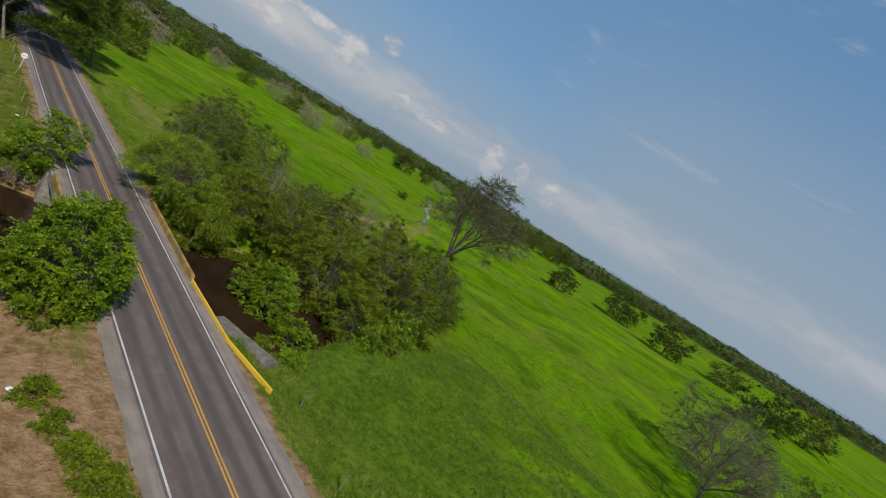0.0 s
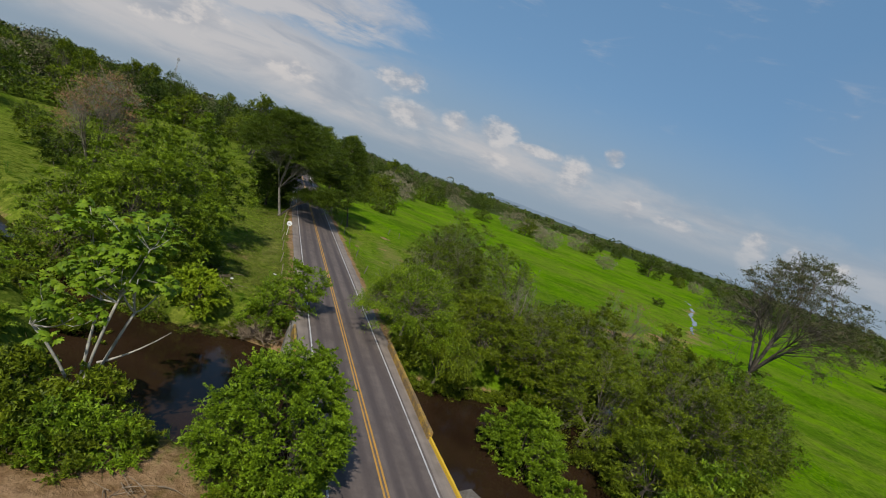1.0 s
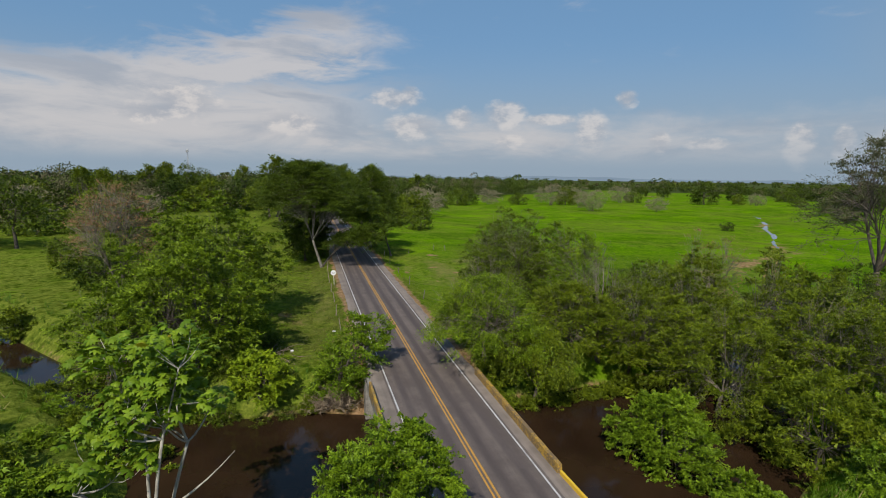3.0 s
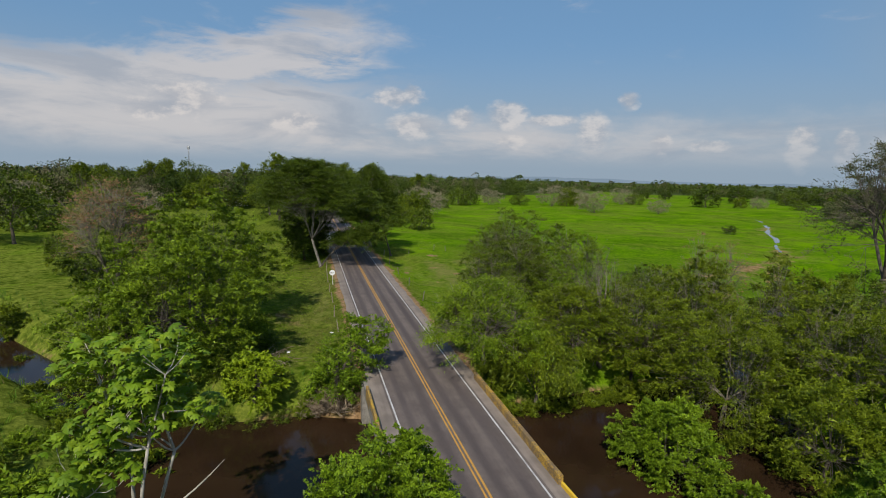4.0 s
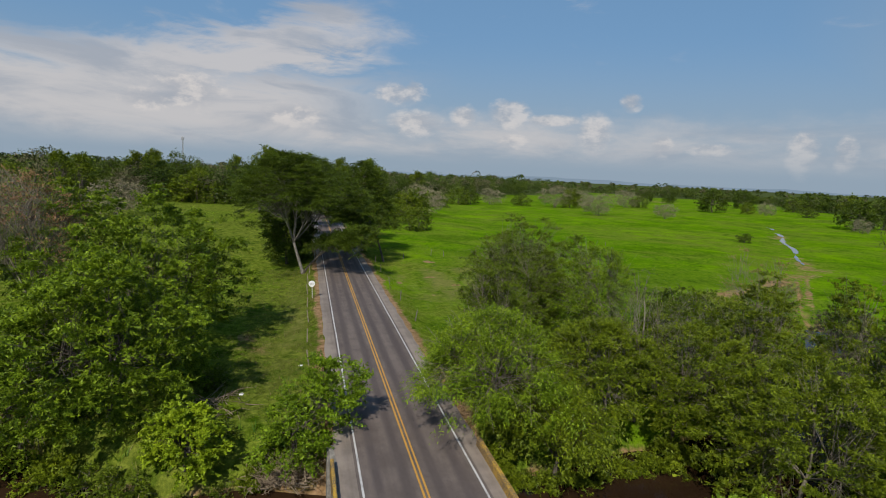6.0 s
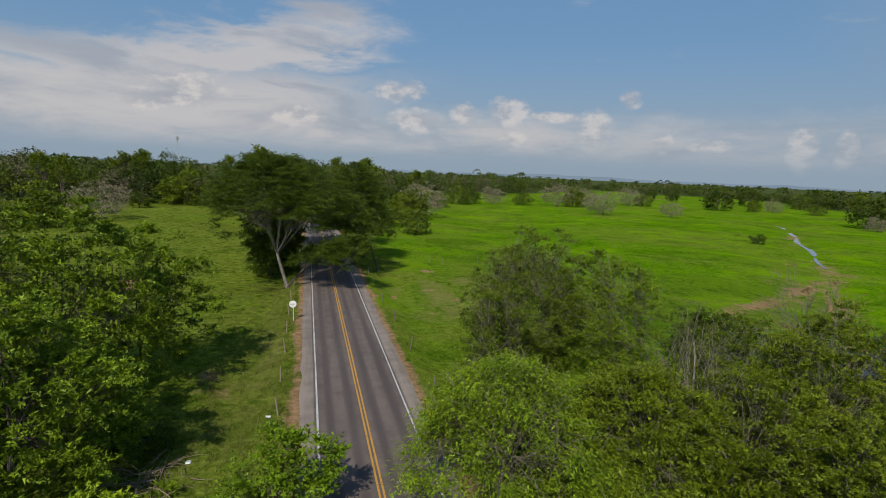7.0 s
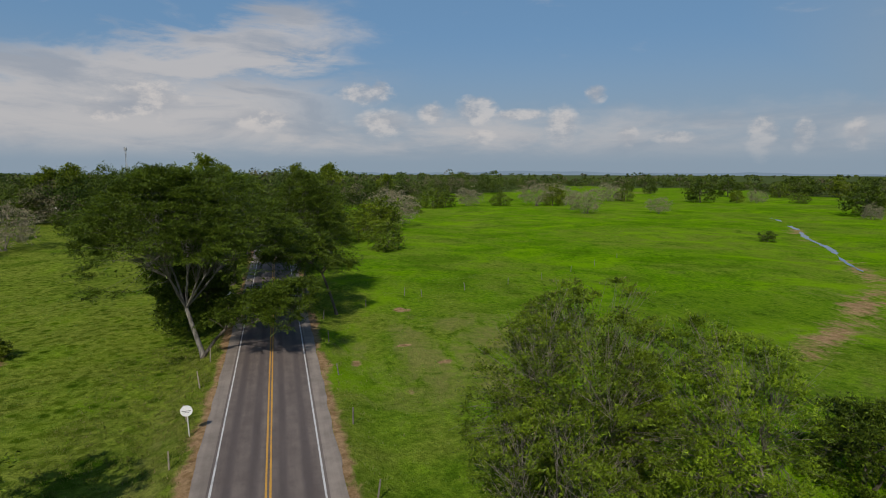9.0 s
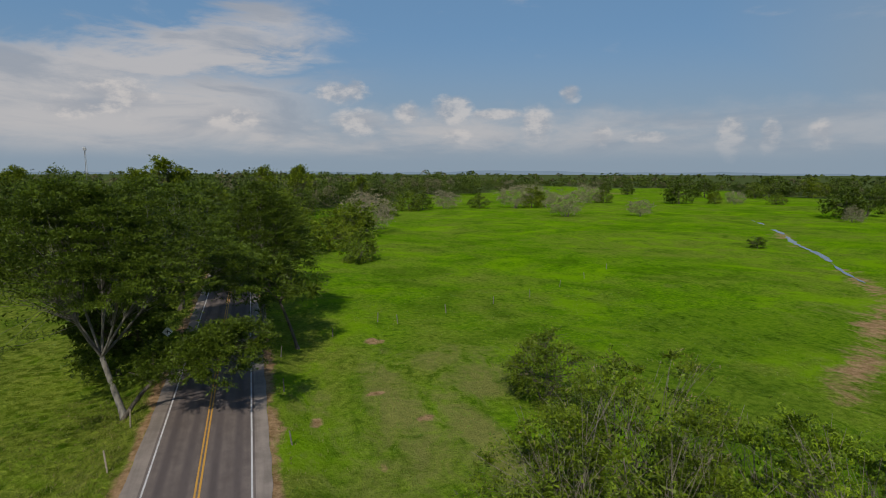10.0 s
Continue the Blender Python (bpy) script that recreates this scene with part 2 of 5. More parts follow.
def asphalt_material(name, dark, light, worn=True):
    m, g, p, out = material(name)
    pos = place(g)
    x, y, z = g.split(pos)
    grain = g.noise(pos, 24, 4, 0.7)
    patch = g.noise(g.stretch(pos, (1.0, 0.06, 1.0)), 0.9, 5, 0.6)
    blot = g.noise(pos, 0.5, 5, 0.65)
    tone = g.math("ADD", g.math("MULTIPLY", patch, 0.55), g.math("MULTIPLY", blot, 0.45))
    colour = g.mix(g.ramp(tone, 0.36, 0.64), dark, light)
    colour = g.mix(g.math("MULTIPLY", grain, 0.25), colour, (0.13, 0.12, 0.115))
    if worn:
        # wheel tracks polished by traffic, along both lanes
        ax = g.math("ABSOLUTE", x)
        for c in (0.95, 2.55):
            track = g.ramp(g.math("ABSOLUTE", g.math("SUBTRACT", ax, c)), 0.5, 0.1)
            colour = g.mix(g.math("MULTIPLY", track, g.ramp(blot, 0.3, 0.7, 0.4, 0.8)), colour, (0.068, 0.054, 0.053))
        crack = g.noise(pos, 1.6, 6, 0.75, 1.5)
        colour = g.mix(g.math("MULTIPLY", g.ramp(g.math("ABSOLUTE", g.math("SUBTRACT", crack, 0.5)), 0.012, 0.0), 0.4), colour, (0.02, 0.02, 0.02))
    g.put(p.inputs["Base Color"], colour)
    p.inputs["Roughness"].default_value = 0.82
    p.inputs["Specular IOR Level"].default_value = 0.3
    bump(g, p, grain, 0.35, 0.01)
    return m


def paint_material(name, colour, under, wear=0.5):
    m, g, p, out = material(name)
    pos = place(g)
    n = g.math("ADD", g.math("MULTIPLY", g.noise(pos, 9, 5, 0.7), 0.6), g.math("MULTIPLY", g.noise(pos, 0.8, 4), 0.4))
    g.put(p.inputs["Base Color"], g.mix(g.ramp(n, wear + 0.1, wear - 0.1), under, colour))
    p.inputs["Roughness"].default_value = 0.65
    bump(g, p, n, 0.25, 0.01)
    return m


def plain_material(name, a, b, scale=3.0, rough=0.8, relief=0.3, metal=0.0):
    m, g, p, out = material(name)
    pos = place(g)
    n = g.math("ADD", g.math("MULTIPLY", g.noise(pos, scale, 5, 0.65), 0.6), g.math("MULTIPLY", g.noise(pos, scale * 5, 4, 0.7), 0.4))
    g.put(p.inputs["Base Color"], g.mix(g.ramp(n, 0.35, 0.65), a, b))
    p.inputs["Roughness"].default_value, p.inputs["Metallic"].default_value = rough, metal
    bump(g, p, n, relief, 0.02)
    return m


def water_material():
    m, g, p, out = material("muddy_water")
    pos = place(g)
    g.put(p.inputs["Base Color"], g.mix(g.ramp(g.noise(pos, 0.15, 4), 0.3, 0.7), (0.020, 0.011, 0.006), (0.034, 0.019, 0.010)))
    p.inputs["Roughness"].default_value = 0.1
    p.inputs["IOR"].default_value = 1.33
    p.inputs["Specular IOR Level"].default_value = 0.3
    bump(g, p, g.noise(pos, 1.4, 3, 0.5), 0.08, 0.03)
    return m


PASTURE = ground_material()
ASPHALT = asphalt_material("asphalt", (0.098, 0.075, 0.066), (0.170, 0.134, 0.117))
SHOULDER = asphalt_material("shoulder_asphalt", (0.168, 0.136, 0.114), (0.300, 0.248, 0.208), False)
WHITE_LINE = paint_material("white_road_paint", (0.54, 0.53, 0.52), (0.16, 0.15, 0.15), 0.57)
YELLOW_LINE = paint_material("yellow_road_paint", (0.52, 0.27, 0.040), (0.15, 0.11, 0.07), 0.60)
YELLOW_WALL = paint_material("yellow_wall_paint", (0.54, 0.32, 0.030), (0.17, 0.115, 0.060), 0.47)
YELLOW_KERB = paint_material("yellow_kerb_paint", (0.66, 0.42, 0.030), (0.26, 0.20, 0.11), 0.66)
CONCRETE = plain_material("concrete", (0.13, 0.12, 0.105), (0.30, 0.28, 0.25), 1.6, 0.85)
CONCRETE_STAINED = plain_material("stained_concrete", (0.085, 0.072, 0.056), (0.205, 0.180, 0.148), 1.2, 0.9)
WATER = water_material()
# stream water: the sky's pale reflection is put into the base colour
SHALLOWS = plain_material("shallow_water_sky_pale", (0.11, 0.115, 0.105), (0.20, 0.205, 0.19), 0.5, 0.1, 0.05)
SIGN_WHITE = plain_material("white_sign_sheet", (0.70, 0.70, 0.70), (0.82, 0.82, 0.82), 2, 0.4, 0.02)
POST_PALE = plain_material("pale_post", (0.50, 0.48, 0.44), (0.66, 0.64, 0.60), 4, 0.6)
WOOD_POST = plain_material("grey_fence_wood", (0.09, 0.072, 0.055), (0.22, 0.19, 0.155), 5, 0.9)


# ---- building helpers ----
def mesh_from(name, verts, faces, mat, smooth=False):
    me = bpy.data.meshes.new(name)
    me.from_pydata(verts, [], faces)
    me.materials.append(mat)
    if smooth:
        me.polygons.foreach_set("use_smooth", [True] * len(me.polygons))
    me.update()
    return me


def quads_mesh(name, verts, mat, per=4):
    """A mesh of loose polygons of `per` corners each from an (n * per, 3) array."""
    n = len(verts) // per
    me = bpy.data.meshes.new(name)
    me.vertices.add(n * per), me.loops.add(n * per), me.polygons.add(n)
    me.vertices.foreach_set("co", np.asarray(verts, dtype=np.float32).ravel())
    me.loops.foreach_set("vertex_index", np.arange(n * per, dtype=np.int32))
    me.polygons.foreach_set("loop_start", np.arange(0, n * per, per, dtype=np.int32))
    me.materials.append(mat)
    me.update(calc_edges=True)
    return me


def child(name, me, parent, label=""):
    ob = new(name, me)
    ob.parent = parent
    return tagged(ob, label=label)


def part(name, bm, mat, parent, label=""):
    me = bpy.data.meshes.new(name)
    bm.to_mesh(me)
    bm.free()
    me.materials.append(mat)
    return child(name, me, parent, label)


def base(name, x, y, z, label, category, group=""):
    ob = new(name)
    ob.matrix_basis = pose(x, y, z)
    ob.empty_display_size = 0.3
    return tagged(ob, label, category, group)


def box(bm, cx, cy, cz, sx, sy, sz, bevel=0.0, rz=0.0):
    made = bmesh.ops.create_cube(bm, size=1, matrix=pose(cx, cy, cz, 0, 0, rz) @ Matrix.Diagonal((sx, sy, sz, 1)))
    if bevel:
        edges = list({e for v in made["verts"] for e in v.link_edges})
        bmesh.ops.bevel(bm, geom=edges, offset=bevel, segments=2, affect="EDGES", profile=0.6)


def rod(bm, a, b, r0, r1, sides=8):
    a, b = Vector(a), Vector(b)
    turn = (b - a).to_track_quat("Z", "Y").to_matrix().to_4x4()
    m = Matrix.Translation((a + b) / 2) @ turn
    bmesh.ops.create_cone(bm, cap_ends=True, segments=sides, radius1=r0, radius2=r1, depth=(b - a).length, matrix=m)


# ---- the lie of the land ----
RIVER = [(-260, 190), (-120, 118), (-60, 82), (-44, 66), (-33, 54), (-22, 41), (-12, 33), (0, 29.5), (10, 29), (20, 33), (34, 42), (50, 52), (72, 74),
         (100, 103), (134, 134), (166, 169), (196, 203), (228, 237), (257, 279), (340, 420), (420, 640)]
HALF = [2, 3.0, 4.0, 2.4, 1.9, 3.6, 10, 10.5, 12, 10.5, 4.5, 2.0, 0.6, 0.8, 0.6, 1.5, 2.0, 2.2, 1.4, 0.8, 0.5]
RIV = np.array(RIVER, dtype=float)
HW = np.array(HALF, dtype=float)
WATER_Z = -3.8


def river_distance(x, y):
    """How far a point lies outside the water's edge (inside: negative)."""
    best = np.full(np.shape(x), 1e9)
    for i in range(len(RIV) - 1):
        a, b = RIV[i], RIV[i + 1]
        d = b - a
        t = np.clip(((x - a[0]) * d[0] + (y - a[1]) * d[1]) / (d @ d), 0, 1)
        r = np.hypot(x - a[0] - t * d[0], y - a[1] - t * d[1]) - (HW[i] + t * (HW[i + 1] - HW[i]))
        best = np.minimum(best, r)
    return best


def smooth(v, lo, hi):
    t = np.clip((v - lo) / (hi - lo), 0, 1)
    return t * t * (3 - 2 * t)


def waves(x, y):
    return (np.sin(x * 0.21 + 1.3 * np.sin(y * 0.13)) * np.sin(y * 0.17 + 0.7) * 0.16 + np.sin(x * 0.063 + y * 0.05) * 0.22
            + np.sin(x * 0.9 + 2 * np.sin(y * 0.31)) * np.sin(y * 0.77 + x * 0.2) * 0.05)


def land(x, y):
    """The ground's height."""
    x, y = np.asarray(x, dtype=float), np.asarray(y, dtype=float)
    side = np.abs(x)
    field = -1.0 - 1.9 * smooth(x, 15, 90) - 0.5 * smooth(-x, 20, 120) + waves(x, y) * smooth(side, 6, 14)
    far = smooth(np.hypot(x, y), 600, 2600)
    field = field + far * 2.0
    bankz = -0.05 + (field + 0.05) * smooth(side, 5.3, 9.5)
    z = bankz
    r = river_distance(x, y)
    shallow = smooth(x, 78, 100)
    cut = smooth(r, -2.0 + 2.0 * shallow, 4.0 + 12.0 * shallow)
    bed = -5.4 + 2.1 * shallow
    return bed + (z - bed) * cut


MUD = [(62, 89), (72, 95), (88, 102), (104, 112), (124, 122), (140, 140)]


def bareness(x, y):
    """Where the earth is bare: the cleared bank, the sandy shore, the mud round the stream."""
    w = np.zeros(np.shape(x))
    for cx, cy, rx, ry, k in ((-17, 9, 13, 12, 1.0), (-9.5, 4, 5, 9, 0.9), (-31, 55, 3.5, 4, 0.9), (-45, 62, 6, 3, 0.7), (30, 19, 2.5, 1.5, 0.5), (12, 6, 1.6, 1.4, 0.5), (-14, 69, 3, 4, 0.45),
                              (125, 122, 16, 8, 0.45), (-12, 62, 3, 5, 0.5), (-33, 112, 5, 5, 0.8), (19, 121, 2.0, 1.4, 0.7), (15.5, 104, 1.0, 0.8, 0.8), (18.5, 97, 1.0, 1.2, 0.7), (9.0, 99.5, 0.9, 1.0, 0.8), (13, 90, 1.0, 1.2, 0.6)):
        w = np.maximum(w, k * np.exp(-(((x - cx) / rx) ** 2 + ((y - cy) / ry) ** 2) ** 1.5))
    for a, b in zip(MUD, MUD[1:]):
        dx, dy = b[0] - a[0], b[1] - a[1]
        t = np.clip(((x - a[0]) * dx + (y - a[1]) * dy) / (dx * dx + dy * dy), 0, 1)
        w = np.maximum(w, 0.54 * np.exp(-(np.hypot(x - a[0] - t * dx, y - a[1] - t * dy) / (3.2 + 0.02 * x)) ** 2))
    r = river_distance(x, y)
    w = np.maximum(w, 0.62 * np.exp(-((r - 0.2) / 0.9) ** 2))
    edge = np.abs(np.abs(x) - 5.3)
    w = np.maximum(w, 0.85 * np.exp(-(edge / 0.75) ** 2))
    return w


def dryness(x, y):
    """Where the grass is straw-coloured."""
    w = np.zeros(np.shape(x))
    for cx, cy, rx, ry, k in ((17, 100, 4, 20, 0.75), (22, 92, 3, 14, 0.85), (13, 92, 8, 12, 0.5), (9, 104, 3, 6, 0.6), (26, 112, 9, 6, 0.65), (20, 13, 8, 3, 0.55), (44, 18, 14, 3, 0.6), (12, 0, 3, 8, 0.45), (-11, 60, 4, 14, 0.5), (-8, 75, 2.5, 30, 0.6), (110, 118, 40, 12, 0.4),
                              (27, 104, 7, 8, 0.75), (85, 98, 20, 7, 0.55), (-60, 60, 20, 10, 0.4)):
        w = np.maximum(w, k * np.exp(-(((x - cx) / rx) ** 2 + ((y - cy) / ry) ** 2) ** 1.3))
    return w


def rankness(x, y):
    """Where tall coarse grass stands instead of the grazed sward."""
    w = np.zeros(np.shape(x))
    for cx, cy, rx, ry in ((24, 4, 17, 13), (40, 19, 16, 6), (74, 114, 24, 15), (52, 96, 10, 14)):
        w = np.maximum(w, np.exp(-(((x - cx) / rx) ** 2 + ((y - cy) / ry) ** 2) ** 1.5))
    return w * (np.abs(x) > 5)


def woods_front(deg):
    """How far from the bridge the woods begin, by bearing."""
    front = np.interp(deg, [-180, -75, -30, -12, -3, 8, 14, 22, 28, 40, 46, 55, 75, 110, 180], [190, 260, 330, 340, 350, 400, 520, 660, 930, 930, 720, 620, 820, 900, 700])
    return front + 40 * np.sin(deg * 0.9) + 25 * np.sin(deg * 2.3)


def make_ground():
    def axis(lo, hi, step, end):
        pts = list(np.arange(lo, hi + 0.1, step))
        s, v = step, hi
        while v < end:
            s *= 1.22
            v += s
            pts.append(v)
        s, v = step, lo
        while v > -end:
            s *= 1.22
            v -= s
            pts.insert(0, v)
        return np.array(pts)
    xs, ys = axis(-60, 110, 1.0, 4600), axis(-30, 150, 1.0, 4600)
    gx, gy = np.meshgrid(xs, ys)
    gz = land(gx, gy)
    n, m = len(xs), len(ys)
    i = np.arange((m - 1) * (n - 1))
    r, c = i // (n - 1), i % (n - 1)
    a = r * n + c
    faces = np.stack([a, a + 1, a + n + 1, a + n], 1)
    verts = np.stack([gx, gy, gz], -1).reshape(-1, 3)
    me = mesh_from("ground", verts.tolist(), faces.tolist(), PASTURE, True)
    at = me.attributes.new("bare", "FLOAT", "POINT")
    at.data.foreach_set("value", bareness(verts[:, 0], verts[:, 1]).astype(np.float32))
    at = me.attributes.new("rank", "FLOAT", "POINT")
    at.data.foreach_set("value", rankness(verts[:, 0], verts[:, 1]).astype(np.float32))
    at = me.attributes.new("dry", "FLOAT", "POINT")
    at.data.foreach_set("value", dryness(verts[:, 0], verts[:, 1]).astype(np.float32))
    bearing, away = np.degrees(np.arctan2(verts[:, 0], verts[:, 1])), np.hypot(verts[:, 0], verts[:, 1])
    at = me.attributes.new("wood", "FLOAT", "POINT")
    at.data.foreach_set("value", smooth(away - woods_front(bearing), -5, 25).astype(np.float32))
    tagged(new("ground", me), "green cattle pasture with tufts and bare brown earth", "ground", kind="structure")


def make_water():
    verts, faces = [], []
    for i, (p, w) in enumerate(zip(RIV[:13], HW)):
        d = RIV[min(i + 1, len(RIV) - 1)] - RIV[max(i - 1, 0)]
        d = d / np.linalg.norm(d)
        k = np.array([-d[1], d[0]]) * (w + 3.5)
        verts += [(*(p + k), WATER_Z), (*(p - k), WATER_Z)]
        if i:
            b = 2 * i
            faces.append((b - 2, b - 1, b + 1, b))
    tagged(new("water", mesh_from("water", verts, faces, WATER)), "still muddy brown river water", "river", kind="structure")
    # the shallow stream out in the pasture, broken by sand bars
    rng = np.random.default_rng(9)
    verts, faces = [], []
    pts = []
    for a, b in zip(RIV[14:19], RIV[15:20]):
        n = int(np.linalg.norm(b - a) / 3)
        pts += [a + (b - a) * k / n for k in range(n)]
    pts = np.array(pts)
    for i, p in enumerate(pts):
        d = pts[min(i + 1, len(pts) - 1)] - pts[max(i - 1, 0)]
        d = d / np.linalg.norm(d)
        s = i / len(pts)
        w = max(0.05, 1.35 * math.sin(math.pi * min(1, s * 1.5 + 0.1)) * (0.55 + 0.45 * math.sin(i * 0.9) * math.cos(i * 0.37)) + rng.normal(0, 0.25))
        mid = p + np.array([-d[1], d[0]]) * 0.7 * math.sin(i * 0.33)
        k = np.array([-d[1], d[0]]) * w
        verts += [(*(mid + k), -3.2), (*(mid - k), -3.2)]
        if i:
            b = 2 * i
            faces.append((b - 2, b - 1, b + 1, b))
    tagged(new("stream", mesh_from("stream", verts, faces, SHALLOWS)), "shallow stream glinting in the pasture", "stream", kind="structure")


def strip(name, x0, x1, y0, y1, z, mat, step=4.0, wobble=0.0):
    """A long flat band along the road, its edges slightly uneven."""
    ys = np.arange(y0, y1 + 0.01, step)
    rng = np.random.default_rng(int(abs(x0) * 100 + y1))
    soft_edge = np.array([1, 2, 3, 2, 1]) / 5.0
    w0, w1 = (np.convolve(rng.normal(0, wobble, len(ys)), soft_edge, 'same') for _ in range(2))
    verts = [v for k, y in enumerate(ys) for v in ((x0 + w0[k], y, z), (x1 + w1[k], y, z))]
    faces = [(2 * k, 2 * k + 1, 2 * k + 3, 2 * k + 2) for k in range(len(ys) - 1)]
    return mesh_from(name, verts, faces, mat)


def make_road():
    road = tagged(new("road", strip("road", -3.75, 3.75, -120, 420, 0.0, ASPHALT)), "grey asphalt two-lane road with worn wheel tracks", "road", kind="structure")
    child("shoulder", strip("shoulder", -4.85, -3.45, -120, 420, -0.006, SHOULDER, 0.6, 0.05), road, "pale dusty asphalt shoulder")
    child("shoulder", strip("shoulder", 3.45, 4.85, -120, 420, -0.006, SHOULDER, 0.6, 0.05), road, "pale dusty asphalt shoulder")
    child("edge_line", strip("edge_line", -3.57, -3.44, -120, 420, 0.006, WHITE_LINE, 2, 0.008), road, "white edge line")
    child("edge_line", strip("edge_line", 3.44, 3.57, -120, 420, 0.006, WHITE_LINE, 2, 0.008), road, "white edge line")
    child("centre_line", strip("centre_line", -0.20, -0.07, -120, 420, 0.006, YELLOW_LINE, 2, 0.006), road, "yellow centre line")
    child("centre_line", strip("centre_line", 0.07, 0.20, -120, 420, 0.006, YELLOW_LINE, 2, 0.006), road, "yellow centre line")


make_ground()
make_water()
make_road()


# ---- trees ----
def tube(path, radii, sides=6):
    """Vertices and faces of a tapering tube along a path."""
    path = np.asarray(path, dtype=float)
    verts, faces = [], []
    up = np.array([0.31, 0.17, 0.93])
    for k, p in enumerate(path):
        d = path[min(k + 1, len(path) - 1)] - path[max(k - 1, 0)]
        d = d / (np.linalg.norm(d) + 1e-9)
        u = np.cross(d, up)
        if np.linalg.norm(u) < 0.1:
            u = np.cross(d, (1.0, 0.1, 0))
        u = u / np.linalg.norm(u)
        v = np.cross(d, u)
        a = np.arange(sides) * 2 * np.pi / sides
        verts += (p + radii[k] * (np.cos(a)[:, None] * u + np.sin(a)[:, None] * v)).tolist()
    for k in range(len(path) - 1):
        for s in range(sides):
            t = (s + 1) % sides
            faces.append((k * sides + s, k * sides + t, (k + 1) * sides + t, (k + 1) * sides + s))
    faces.append(tuple(range((len(path) - 1) * sides, len(path) * sides)))
    return verts, faces


def bend(a, b, rng, sag=0.0, jitter=0.12, n=5):
    a, b = np.asarray(a, dtype=float), np.asarray(b, dtype=float)
    t = np.linspace(0, 1, n)[:, None]
    mid = (a + b) / 2 + rng.normal(0, jitter, 3) * np.linalg.norm(b - a) + np.array([0, 0, sag * np.linalg.norm(b - a)])
    return (1 - t) ** 2 * a + 2 * t * (1 - t) * mid + t ** 2 * b


def leaves(centres, sizes, rng, upward=0.6, slim=0.55, droop=0.0, facing=None, along=None):
    """Loose pointed leaf sprays, one at each centre; facing and along: the plane and the run of the twig that bears them."""
    n = len(centres)
    nor = rng.normal(0, 1, (n, 3))
    if facing is None:
        nor[:, 2] += upward * 2
    else:
        nor = nor * 0.5 + facing
    nor /= np.linalg.norm(nor, axis=1)[:, None]
    t = np.cross(nor, rng.normal(0, 1, (n, 3)))
    t /= np.linalg.norm(t, axis=1)[:, None] + 1e-9
    if along is not None:
        t = t + along * 0.8
        t /= np.linalg.norm(t, axis=1)[:, None] + 1e-9
    t[:, 2] -= droop
    b = np.cross(nor, t)
    L, W = sizes[:, None], sizes[:, None] * slim
    v = np.stack([centres - t * L * 0.45 - b * W / 2, centres - t * L * 0.45 + b * W / 2, centres + t * L * 0.55 - nor * L * 0.1], 1)
    return v.reshape(-1, 3)


def crown_points(rng, n, shape, radius, z0, z1, hollow=0.55):
    """Centres of leaf clumps in a crown: shape 'round', 'umbrella' or 'column'."""
    pts = []
    phase = rng.uniform(0, 6.28, 6)
    tries = 0
    gap = 0.62 * radius * (4.0 / max(n, 1)) ** 0.5
    while len(pts) < n and tries < n * 60:
        tries += 1
        a = rng.uniform(0, 2 * np.pi)
        lobe = 1 + 0.20 * np.sin(2 * a + phase[0]) + 0.14 * np.sin(3 * a + phase[1]) + 0.10 * np.sin(5 * a + phase[2])
        u = rng.uniform(0, 1)
        s = rng.uniform(0, 1) ** 0.5
        if shape == "umbrella":
            r = radius * lobe * s
            top = 1 - 0.62 * s ** 2.2
            z = z0 + (z1 - z0) * (top - 0.35 * rng.uniform(0, 1) ** 2)
        elif shape == "column":
            h = u
            r = radius * lobe * (0.25 + 0.75 * np.sin(np.pi * min(h * 0.9 + 0.12, 1))) * s
            z = z0 + (z1 - z0) * h
        else:
            h = u
            prof = np.sqrt(max(0.02, 1 - ((h - 0.425) / 0.62) ** 2)) if h > 0.425 else 0.72 + 0.28 * h / 0.425
            shell = hollow + (1 - hollow) * rng.uniform(0, 1) ** 0.6
            r = radius * lobe * prof * (shell if h < 0.8 else s)
            z = z0 + (z1 - z0) * h * (1 + 0.10 * np.sin(2 * a + phase[3]) + 0.07 * np.sin(5 * a + phase[4])) / 1.10
        p = np.array([r * np.cos(a), r * np.sin(a), z])
        k = 2.6 / max(radius, 2.0)
        if np.sin(p[0] * k * 2.1 + phase[0]) * np.sin(p[1] * k * 2.1 + phase[5]) * np.sin(z * k * 1.6 + phase[2]) > 0.42:
            continue
        if all(np.linalg.norm(p - q) > gap * 0.5 for q in pts[-60:]):
            pts.append(p)
    return np.array(pts)


